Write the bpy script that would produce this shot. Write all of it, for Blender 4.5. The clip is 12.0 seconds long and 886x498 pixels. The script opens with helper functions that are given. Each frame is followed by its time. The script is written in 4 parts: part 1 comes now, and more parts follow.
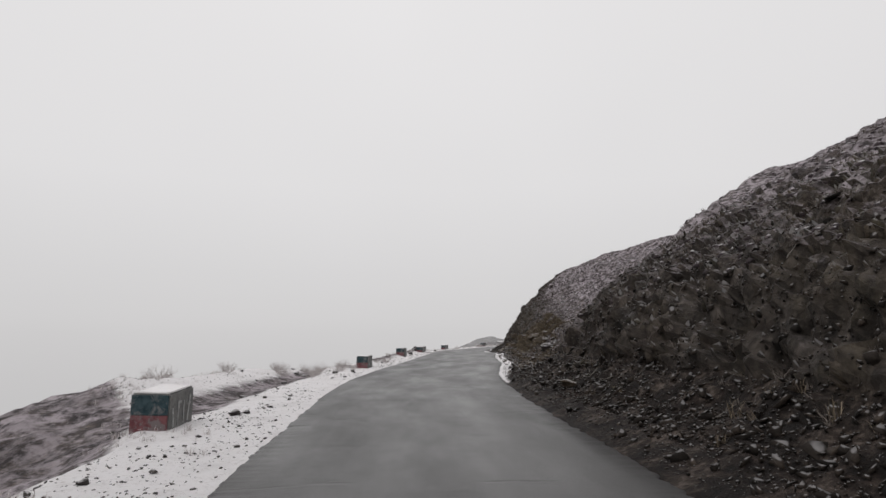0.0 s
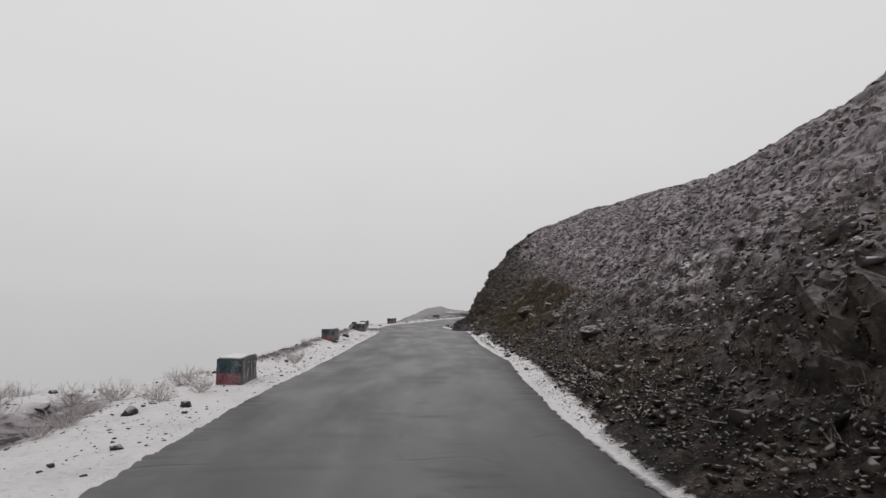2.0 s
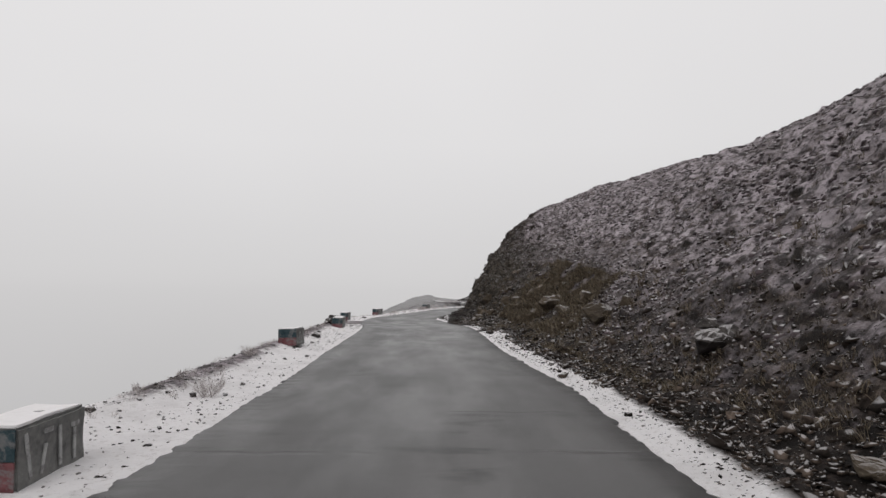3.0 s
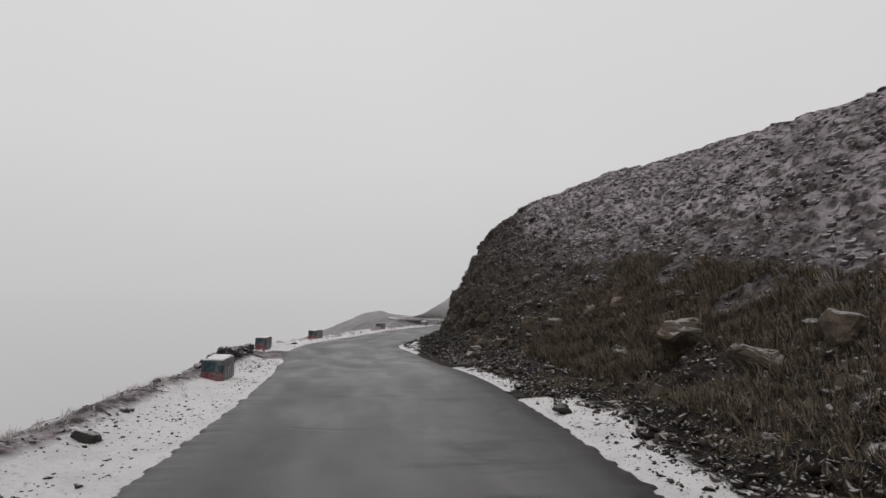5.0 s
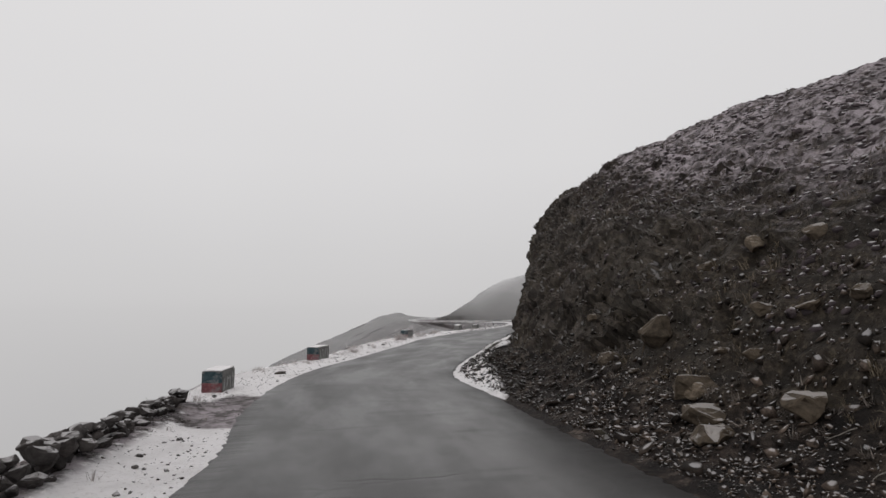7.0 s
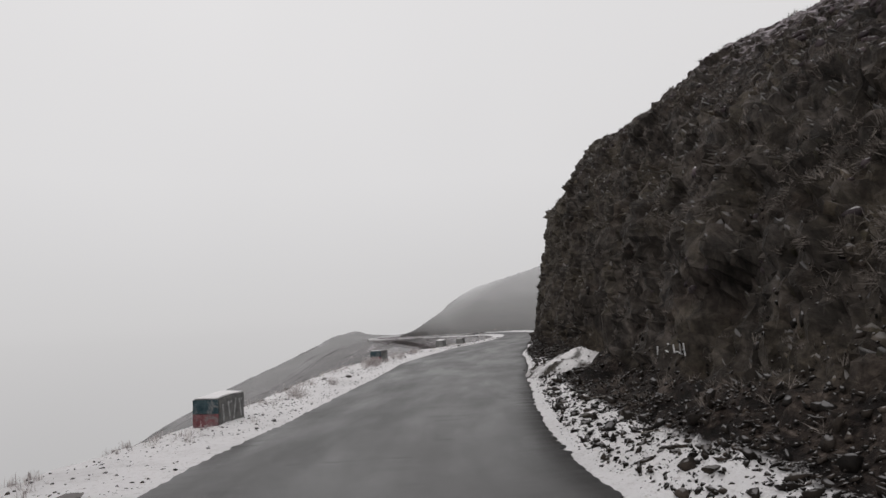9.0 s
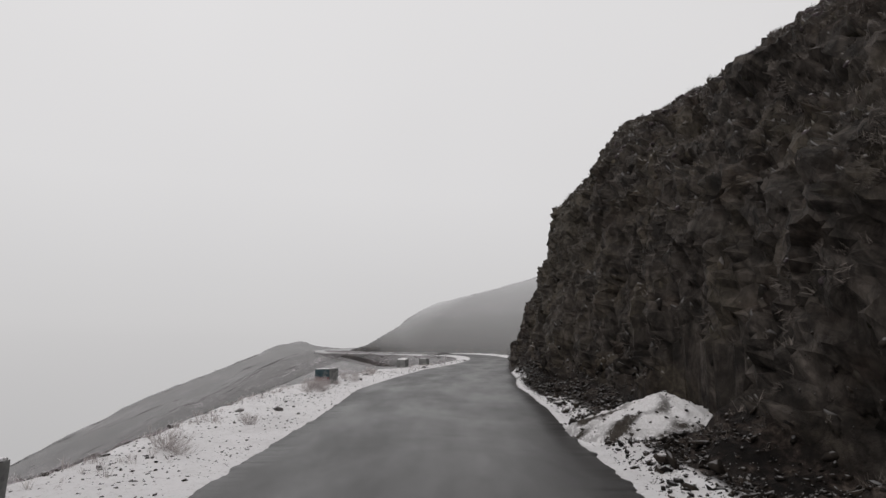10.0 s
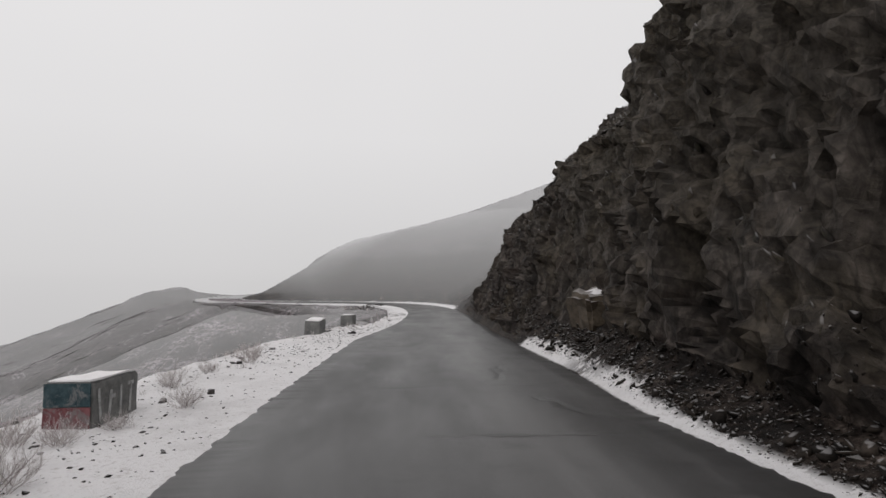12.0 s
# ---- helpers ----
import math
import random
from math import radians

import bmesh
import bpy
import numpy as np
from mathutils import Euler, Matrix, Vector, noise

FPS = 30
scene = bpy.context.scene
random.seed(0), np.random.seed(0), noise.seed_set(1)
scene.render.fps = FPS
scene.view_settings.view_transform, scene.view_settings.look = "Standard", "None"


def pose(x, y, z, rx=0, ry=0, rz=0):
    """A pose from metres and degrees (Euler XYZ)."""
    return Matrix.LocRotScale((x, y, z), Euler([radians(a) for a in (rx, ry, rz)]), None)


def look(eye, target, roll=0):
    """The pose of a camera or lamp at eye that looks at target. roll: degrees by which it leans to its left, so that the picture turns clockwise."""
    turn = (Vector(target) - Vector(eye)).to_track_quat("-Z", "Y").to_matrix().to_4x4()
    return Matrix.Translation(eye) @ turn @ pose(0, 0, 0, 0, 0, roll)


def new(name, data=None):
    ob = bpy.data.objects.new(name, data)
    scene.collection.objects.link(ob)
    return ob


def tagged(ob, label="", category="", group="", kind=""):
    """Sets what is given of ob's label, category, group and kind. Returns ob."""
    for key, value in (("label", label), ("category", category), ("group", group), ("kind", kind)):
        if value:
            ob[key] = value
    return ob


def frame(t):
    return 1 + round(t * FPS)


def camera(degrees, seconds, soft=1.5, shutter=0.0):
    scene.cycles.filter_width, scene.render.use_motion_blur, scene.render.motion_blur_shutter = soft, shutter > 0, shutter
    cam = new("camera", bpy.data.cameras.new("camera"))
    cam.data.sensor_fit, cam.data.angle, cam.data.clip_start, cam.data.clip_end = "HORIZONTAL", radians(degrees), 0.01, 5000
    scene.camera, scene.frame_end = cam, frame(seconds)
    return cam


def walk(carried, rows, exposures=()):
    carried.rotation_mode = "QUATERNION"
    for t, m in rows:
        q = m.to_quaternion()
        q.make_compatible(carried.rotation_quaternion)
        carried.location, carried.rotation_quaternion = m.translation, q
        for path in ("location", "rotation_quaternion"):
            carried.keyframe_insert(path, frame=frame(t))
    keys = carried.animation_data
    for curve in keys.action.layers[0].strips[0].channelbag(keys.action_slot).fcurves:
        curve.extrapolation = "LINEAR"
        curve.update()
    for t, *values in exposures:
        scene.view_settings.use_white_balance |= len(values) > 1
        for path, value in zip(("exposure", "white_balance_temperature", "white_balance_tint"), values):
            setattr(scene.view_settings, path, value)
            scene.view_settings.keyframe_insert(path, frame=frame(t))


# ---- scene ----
from mathutils.bvhtree import BVHTree

cam = camera(74.4, 12.0)
PATH = [
    (0, (2.156, -0.81, 1.554), (2.055, 1.168, 1.837), -0.0),
    (0.5, (1.762, 2.81, 1.573), (1.681, 4.794, 1.809), -0.2),
    (1, (1.443, 6.368, 1.647), (1.432, 8.348, 1.929), -0.2),
    (1.5, (1.196, 9.791, 1.697), (1.298, 11.773, 1.942), -1.2),
    (2, (0.951, 13.272, 1.671), (1.044, 15.262, 1.851), 0.4),
    (2.5, (0.771, 16.749, 1.67), (0.917, 18.742, 1.738), -1.0),
    (2.7, (0.726, 18.125, 1.674), (0.851, 20.119, 1.768), -0.0),
    (4.3, (0.605, 28.852, 1.662), (0.86, 30.825, 1.874), 0.7),
    (4.5, (0.629, 30.178, 1.659), (0.89, 32.153, 1.831), 1.6),
    (5, (0.753, 33.473, 1.645), (1.063, 35.439, 1.84), 0.8),
    (5.5, (0.765, 36.758, 1.664), (1.061, 38.731, 1.802), -1.2),
    (6, (0.707, 39.973, 1.645), (0.913, 41.945, 1.908), 0.1),
    (6.5, (0.669, 43.113, 1.637), (0.85, 45.084, 1.919), 0.7),
    (7, (0.545, 46.289, 1.651), (0.815, 48.258, 1.846), -0.6),
    (7.2, (0.485, 47.554, 1.656), (0.744, 49.519, 1.91), -0.5),
    (8.8, (0.5, 57.85, 1.195), (0.928, 59.79, 1.427), -4.8),
    (9, (0.588, 59.121, 1.189), (1.027, 61.057, 1.436), -3.7),
    (9.5, (0.81, 62.504, 1.114), (1.254, 64.445, 1.298), 0.8),
    (10, (1.206, 65.883, 1.119), (1.788, 67.772, 1.423), 0.5),
    (10.5, (1.75, 69.332, 1.127), (2.482, 71.17, 1.425), -0.1),
    (11, (2.441, 72.756, 1.134), (3.241, 74.578, 1.335), -2.0),
    (11.5, (3.269, 76.194, 1.129), (4.082, 78.007, 1.362), -0.1),
    (12, (4.266, 79.792, 1.153), (5.148, 81.582, 1.272), 0.4),
]
walk(cam, [(t, look(eye, target, roll)) for t, eye, target, roll in PATH],
     exposures=((0, -0.02), (1.5, -0.05), (2, -0.13), (2.5, 0.0), (4.5, -0.12), (5.5, -0.22), (7, -0.1), (9, -0.07), (9.5, -0.1), (10.3, -0.08), (11, 0.0), (12, 0.0)))

# ---- daylight: flat, bright fog with a faint, wide sun behind it ----
def sky_world():
    w = bpy.data.worlds.new("fog_sky")
    w.use_nodes = True
    nt = w.node_tree
    bg = nt.nodes["Background"]
    co = nt.nodes.new("ShaderNodeTexCoord")
    sep = nt.nodes.new("ShaderNodeSeparateXYZ")
    ramp = nt.nodes.new("ShaderNodeValToRGB")
    rng = nt.nodes.new("ShaderNodeMapRange")
    rng.inputs["From Min"].default_value, rng.inputs["From Max"].default_value = -1.0, 1.0
    e = ramp.color_ramp.elements
    e[0].position, e[0].color = 0.12, (0.16, 0.16, 0.165, 1)
    e[1].position, e[1].color = 0.78, (0.79, 0.777, 0.783, 1)
    for at_z, grey in ((0.38, 0.53), (0.5, 0.6), (0.62, 0.725)):
        m = e.new(at_z)
        m.color = (grey * 1.012, grey * 0.996, grey * 1.004, 1)
    ns = nt.nodes.new("ShaderNodeTexNoise")
    ns.inputs["Scale"].default_value, ns.inputs["Detail"].default_value = 1.6, 2
    sky = nt.nodes.new("ShaderNodeTexSky")
    sky.sky_type, sky.sun_disc = "NISHITA", False
    sky.sun_elevation, sky.sun_rotation = radians(48), radians(-20)
    hue = nt.nodes.new("ShaderNodeHueSaturation")
    hue.inputs["Saturation"].default_value, hue.inputs["Value"].default_value = 0.1, 0.1
    add = nt.nodes.new("ShaderNodeMix")
    add.data_type, add.blend_type = "RGBA", "ADD"
    add.inputs["Factor"].default_value = 0.06
    mix = nt.nodes.new("ShaderNodeMix")
    mix.data_type, mix.blend_type = "RGBA", "MULTIPLY"
    mix.inputs["Factor"].default_value = 0.10
    nt.links.new(co.outputs["Generated"], sep.inputs[0])
    nt.links.new(sep.outputs["Z"], rng.inputs["Value"])
    nt.links.new(rng.outputs[0], ramp.inputs[0])
    nt.links.new(co.outputs["Generated"], ns.inputs["Vector"])
    nt.links.new(ramp.outputs[0], mix.inputs["A"])
    nt.links.new(ns.outputs["Fac"], mix.inputs["B"])
    nt.links.new(sky.outputs[0], hue.inputs["Color"])
    nt.links.new(mix.outputs["Result"], add.inputs["A"])
    nt.links.new(hue.outputs[0], add.inputs["B"])
    nt.links.new(add.outputs["Result"], bg.inputs[0])
    bg.inputs[1].default_value = 1.0
    scene.world = w


sky_world()
sun = new("sun", bpy.data.lights.new("sun", "SUN"))
sun.data.energy, sun.data.angle, sun.data.color = 0.6, radians(40), (1.0, 0.98, 0.95)
sun.matrix_world = look((-20, 10, 60), (0, 40, 0))

# ---- materials ----
class Nodes:
    def __init__(self, name):
        self.m = bpy.data.materials.new(name)
        self.m.use_nodes = True
        self.t = self.m.node_tree
        self.b = self.t.nodes["Principled BSDF"]
        self.b.inputs["Specular IOR Level"].default_value = 0.15

    def n(self, kind, **inputs):
        node = self.t.nodes.new(kind)
        for k, v in inputs.items():
            node.inputs[k.replace("_", " ")].default_value = v
        return node

    def link(self, a, b):
        self.t.links.new(a, b)

    def coords(self, scale=(1, 1, 1), local=False):
        src = self.n("ShaderNodeTexCoord").outputs["Object"] if local else self.n("ShaderNodeNewGeometry").outputs["Position"]
        mp = self.n("ShaderNodeMapping", Scale=scale)
        self.link(src, mp.inputs["Vector"])
        return mp.outputs[0]

    def noise(self, scale, detail=6, rough=0.6, vec=None, distort=0.0):
        nd = self.n("ShaderNodeTexNoise", Scale=scale, Detail=detail, Roughness=rough, Distortion=distort)
        self.link(vec or self.coords(), nd.inputs["Vector"])
        return nd.outputs["Fac"]

    def ramp(self, fac, stops):
        r = self.n("ShaderNodeValToRGB")
        e = r.color_ramp.elements
        e[0].position, e[0].color = stops[0][0], (*stops[0][1], 1)
        e[1].position, e[1].color = stops[-1][0], (*stops[-1][1], 1)
        for p, c in stops[1:-1]:
            k = e.new(p)
            k.color = (*c, 1)
        self.link(fac, r.inputs[0])
        return r.outputs[0]

    def rng(self, fac, a, b, c=0.0, d=1.0):
        r = self.n("ShaderNodeMapRange")
        for k, v in zip(("From Min", "From Max", "To Min", "To Max"), (a, b, c, d)):
            r.inputs[k].default_value = v
        self.link(fac, r.inputs["Value"])
        return r.outputs[0]

    def mix(self, fac, a, b, mode="MIX"):
        m = self.n("ShaderNodeMix")
        m.data_type, m.blend_type = "RGBA", mode
        for v, s in ((fac, m.inputs["Factor"]), (a, m.inputs["A"]), (b, m.inputs["B"])):
            if hasattr(v, "links"):
                self.link(v, s)
            else:
                s.default_value = v if isinstance(v, float) else (*v, 1)
        return m.outputs["Result"]

    def math(self, op, a, b=0.0, clamp=True):
        m = self.n("ShaderNodeMath")
        m.operation = op
        m.use_clamp = op == "MULTIPLY" or op == "ADD" and clamp
        for v, s in ((a, m.inputs[0]), (b, m.inputs[1])):
            if hasattr(v, "links"):
                self.link(v, s)
            else:
                s.default_value = v
        return m.outputs[0]

    def attr(self, name):
        a = self.n("ShaderNodeAttribute")
        a.attribute_name = name
        return a.outputs["Fac"]

    def up(self):
        s = self.n("ShaderNodeSeparateXYZ")
        self.link(self.n("ShaderNodeNewGeometry").outputs["Normal"], s.inputs[0])
        return s.outputs["Z"]

    def bump(self, height, dist=0.02, strength=0.6):
        b = self.n("ShaderNodeBump", Strength=strength, Distance=dist)
        self.link(height, b.inputs["Height"])
        self.link(b.outputs[0], self.b.inputs["Normal"])

    def done(self, color, rough=0.85):
        for v, s in ((color, self.b.inputs["Base Color"]), (rough, self.b.inputs["Roughness"])):
            if hasattr(v, "links"):
                self.link(v, s)
            else:
                s.default_value = v if isinstance(v, float) else (*v, 1)
        return self.m


SNOW = (0.82, 0.80, 0.81)

def ground_material():
    k = Nodes("mountain_soil_rock_snow")
    fine = k.noise(9.0, 8, 0.7)
    mid = k.noise(1.7, 6, 0.6)
    tilt = k.noise(1.0, 8, 0.68, k.coords((2.0, 2.0, 0.9)), 1.2)
    soil = k.ramp(k.math("MULTIPLY", k.math("ADD", fine, k.math("SUBTRACT", mid, 0.5)), 1.0),
                  [(0.3, (0.0045, 0.0034, 0.003)), (0.48, (0.0135, 0.010, 0.0086)), (0.62, (0.045, 0.034, 0.0285)), (0.8, (0.15, 0.121, 0.104))])
    rock = k.ramp(tilt, [(0.32, (0.005, 0.0043, 0.004)), (0.45, (0.027, 0.0225, 0.0203)), (0.56, (0.074, 0.062, 0.055)), (0.72, (0.165, 0.14, 0.122))])
    tan = k.ramp(fine, [(0.3, (0.010, 0.0075, 0.0052)), (0.5, (0.030, 0.0235, 0.0165)), (0.72, (0.112, 0.09, 0.064))])
    rock = k.mix(k.math("MULTIPLY", k.rng(k.noise(0.55, 4, 0.6), 0.5, 0.62), 0.7), rock, k.ramp(fine, [(0.3, (0.03, 0.0245, 0.0185)), (0.7, (0.125, 0.102, 0.076))]))
    rock = k.mix(k.math("MULTIPLY", k.rng(k.noise(0.8, 3, 0.5, k.coords((1.0, 1.0, 1.4))), 0.55, 0.66), 0.55), rock, k.ramp(fine, [(0.3, (0.014, 0.009, 0.007)), (0.7, (0.06, 0.04, 0.031))]))
    skew = k.n("ShaderNodeVectorMath")
    skew.operation = "MULTIPLY_ADD"
    skew.inputs[1].default_value = (0.9, 0.9, 0.9)
    warp = k.n("ShaderNodeTexNoise", Scale=1.3, Detail=5)
    k.link(k.coords(), warp.inputs["Vector"])
    k.link(warp.outputs["Color"], skew.inputs[0])
    lay = k.n("ShaderNodeMapping", Scale=(1.1, 1.1, 0.55), Rotation=(0.5, 0.35, 0.3))
    k.link(k.n("ShaderNodeNewGeometry").outputs["Position"], lay.inputs["Vector"])
    k.link(lay.outputs[0], skew.inputs[2])
    gaps = []
    for size, width in ((1.1, 0.14), (2.9, 0.18)):
        vor = k.n("ShaderNodeTexVoronoi", Scale=size)
        vor.feature = "DISTANCE_TO_EDGE"
        k.link(skew.outputs[0], vor.inputs["Vector"])
        gaps.append(k.rng(vor.outputs["Distance"], 0.0, width))
    gap = k.math("MULTIPLY", k.math("ADD", gaps[0], 0.15), k.math("ADD", gaps[1], 0.35))
    rock = k.mix(k.math("MULTIPLY", k.math("SUBTRACT", 1.0, gap), 0.5), rock, (0.004, 0.0037, 0.0036))
    rock = k.mix(k.attr("tan"), rock, k.mix(k.math("MULTIPLY", k.math("SUBTRACT", 1.0, gap), 0.6), k.ramp(fine, [(0.3, (0.042, 0.037, 0.03)), (0.7, (0.15, 0.132, 0.108))]), (0.012, 0.010, 0.009)))
    c = k.mix(k.attr("rock"), soil, rock)
    c = k.mix(k.math("MULTIPLY", k.attr("tan"), k.rng(mid, 0.44, 0.58)), c, tan)
    c = k.mix(k.attr("mud"), c, k.ramp(mid, [(0.3, (0.05, 0.044, 0.041)), (0.7, (0.085, 0.077, 0.073))]))
    # dusting of snow on whatever faces up, also lightening slopes in place of haze
    speck = k.noise(5.5, 9, 0.75)
    level = k.rng(k.up(), 0.25, 0.95, 0.0, 1.0)
    dust_haze = k.math("ADD", k.math("MULTIPLY", k.attr("dust_haze"), k.math("ADD", level, 0.25)), k.math("SUBTRACT", speck, 0.5))
    clump = k.math("MULTIPLY", k.rng(k.noise(2.6, 5, 0.7), 0.42, 0.57, 0.12, 1.0), k.rng(k.noise(0.5, 4, 0.6), 0.34, 0.58, 0.35, 1.0))
    dust_haze = k.math("MULTIPLY", k.math("MULTIPLY", k.rng(dust_haze, 0.36, 0.72), 0.8), clump)
    c = k.mix(dust_haze, c, (0.50, 0.445, 0.475))
    full = k.rng(k.math("ADD", k.attr("snow"), k.math("MULTIPLY", k.math("SUBTRACT", k.noise(3.2, 9, 0.75), 0.5), 1.25)), 0.42, 0.58)
    snow = k.mix(k.rng(k.noise(14.0, 6, 0.75), 0.54, 0.72), SNOW, (0.5, 0.465, 0.455))
    snow = k.mix(k.rng(k.noise(0.8, 6, 0.7), 0.48, 0.7, 0.0, 0.45), snow, (0.52, 0.50, 0.50))
    c = k.mix(full, c, snow)
    k.bump(k.math("ADD", k.math("MULTIPLY", k.math("ADD", fine, k.math("MULTIPLY", k.math("ADD", k.math("MULTIPLY", tilt, 0.5), k.math("MULTIPLY", gap, 0.5)), k.attr("rock"))), 0.6), k.math("MULTIPLY", k.noise(38.0, 4, 0.7), 0.3)), 0.12, 0.8)
    k.done(c, k.rng(full, 0, 1, 0.72, 0.9))
    # haze is imitated here: far slopes are mixed part see-through by an attribute
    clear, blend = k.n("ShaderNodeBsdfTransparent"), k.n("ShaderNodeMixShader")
    k.link(k.attr("haze_fade"), blend.inputs[0])
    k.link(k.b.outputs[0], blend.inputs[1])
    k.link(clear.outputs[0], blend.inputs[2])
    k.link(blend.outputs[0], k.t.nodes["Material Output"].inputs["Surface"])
    return k.m


def asphalt_material():
    k = Nodes("worn_wet_asphalt")
    lane = k.n("ShaderNodeAttribute")
    lane.attribute_name = "lane"

    def laid(scale):
        mp = k.n("ShaderNodeMapping", Scale=scale)
        k.link(lane.outputs["Vector"], mp.inputs["Vector"])
        return mp.outputs[0]

    along = k.noise(1.0, 5, 0.55, laid((1.1, 0.06, 1)), 0.0)
    wide = k.noise(1.0, 8, 0.65, laid((0.9, 0.3, 1)), 0.0)
    patch = k.noise(0.5, 4, 0.6, laid((0.8, 0.35, 1)), 0.4)
    grain = k.noise(60.0, 4, 0.8)
    warp = k.n("ShaderNodeTexNoise", Scale=2.2, Detail=5)
    k.link(laid((1, 1, 1)), warp.inputs["Vector"])
    push = k.n("ShaderNodeVectorMath")
    push.operation = "MULTIPLY_ADD"
    push.inputs[1].default_value = (0.22, 0.22, 0)
    k.link(warp.outputs["Color"], push.inputs[0])
    k.link(laid((0.42, 0.13, 1)), push.inputs[2])
    repair = k.n("ShaderNodeTexVoronoi", Scale=1.0)
    k.link(push.outputs[0], repair.inputs["Vector"])
    tone = k.n("ShaderNodeSeparateColor")
    k.link(repair.outputs["Color"], tone.inputs[0])
    c = k.ramp(k.math("ADD", k.math("MULTIPLY", along, 0.6), k.math("MULTIPLY", wide, 0.4)), [(0.36, (0.03, 0.0288, 0.0288)), (0.5, (0.05, 0.0485, 0.0485)), (0.64, (0.08, 0.078, 0.078))])
    c = k.mix(k.rng(patch, 0.57, 0.6, 0.0, 0.6), c, (0.034, 0.033, 0.033))
    c = k.mix(0.45, c, k.ramp(tone.outputs[0], [(0.0, (0.62, 0.61, 0.61)), (0.5, (1.0, 1.0, 1.0)), (1.0, (1.4, 1.4, 1.4))]), "MULTIPLY")
    c = k.mix(k.rng(grain, 0.5, 0.8, 0.0, 0.3), c, (0.14, 0.135, 0.135))
    across = k.n("ShaderNodeSeparateXYZ")
    k.link(lane.outputs["Vector"], across.inputs[0])
    # worn middle, and dark sunken smears lying across the lane
    track = k.math("ABSOLUTE", k.math("SUBTRACT", across.outputs["X"], k.math("MULTIPLY", k.noise(1.0, 3, 0.5, laid((0.0, 0.12, 1))), 1.2)))
    c = k.mix(0.85, c, k.ramp(k.rng(track, 0.1, 1.9), [(0.0, (1.6, 1.6, 1.6)), (0.45, (1.05, 1.05, 1.05)), (1.0, (0.66, 0.65, 0.65))]), "MULTIPLY")
    smear = k.noise(1.0, 5, 0.6, laid((0.55, 2.4, 1)), 0.5)
    smear = k.math("MULTIPLY", k.rng(smear, 0.54, 0.62), k.rng(k.noise(1.0, 2, 0.5, laid((0.5, 0.35, 1))), 0.46, 0.58))
    c = k.mix(k.math("MULTIPLY", smear, 0.85), c, (0.018, 0.0175, 0.0175))
    pit = k.math("MULTIPLY", k.rng(k.noise(1.0, 6, 0.65, laid((3.5, 2.2, 1)), 0.3), 0.62, 0.7), 0.55)
    c = k.mix(pit, c, (0.022, 0.021, 0.021))
    edge = k.math("ADD", k.math("ABSOLUTE", across.outputs["X"]), k.math("MULTIPLY", k.math("SUBTRACT", k.noise(1.0, 6, 0.65, laid((1.2, 0.5, 1))), 0.5), 1.6))
    c = k.mix(k.rng(edge, 1.6, 2.5, 0.0, 0.7), c, (0.027, 0.025, 0.0242))
    vor = k.n("ShaderNodeTexVoronoi", Scale=0.3)
    vor.feature = "DISTANCE_TO_EDGE"
    wob = k.n("ShaderNodeVectorMath")
    nz = k.n("ShaderNodeTexNoise", Scale=1.6, Detail=6)
    k.link(laid((1, 1, 1)), nz.inputs["Vector"])
    wob.operation = "MULTIPLY_ADD"
    wob.inputs[1].default_value = (0.35, 0.35, 0)
    k.link(nz.outputs["Color"], wob.inputs[0])
    k.link(laid((0.3, 1.0, 1)), wob.inputs[2])
    k.link(wob.outputs[0], vor.inputs["Vector"])
    crack = k.math("MULTIPLY", k.rng(vor.outputs["Distance"], 0.0, 0.014, 1.0, 0.0), k.rng(k.noise(0.5, 3, 0.5, laid((1, 1, 1))), 0.5, 0.58))
    c = k.mix(k.math("MULTIPLY", crack, 0.4), c, (0.012, 0.011, 0.011))
    k.bump(k.math("SUBTRACT", k.math("MULTIPLY", grain, 0.3), crack), 0.02, 0.5)
    wet = k.rng(k.noise(1.0, 6, 0.6, laid((0.9, 0.3, 1))), 0.36, 0.64, 0.30, 0.48)
    k.b.inputs["Specular IOR Level"].default_value = 0.46
    return k.done(c, wet)


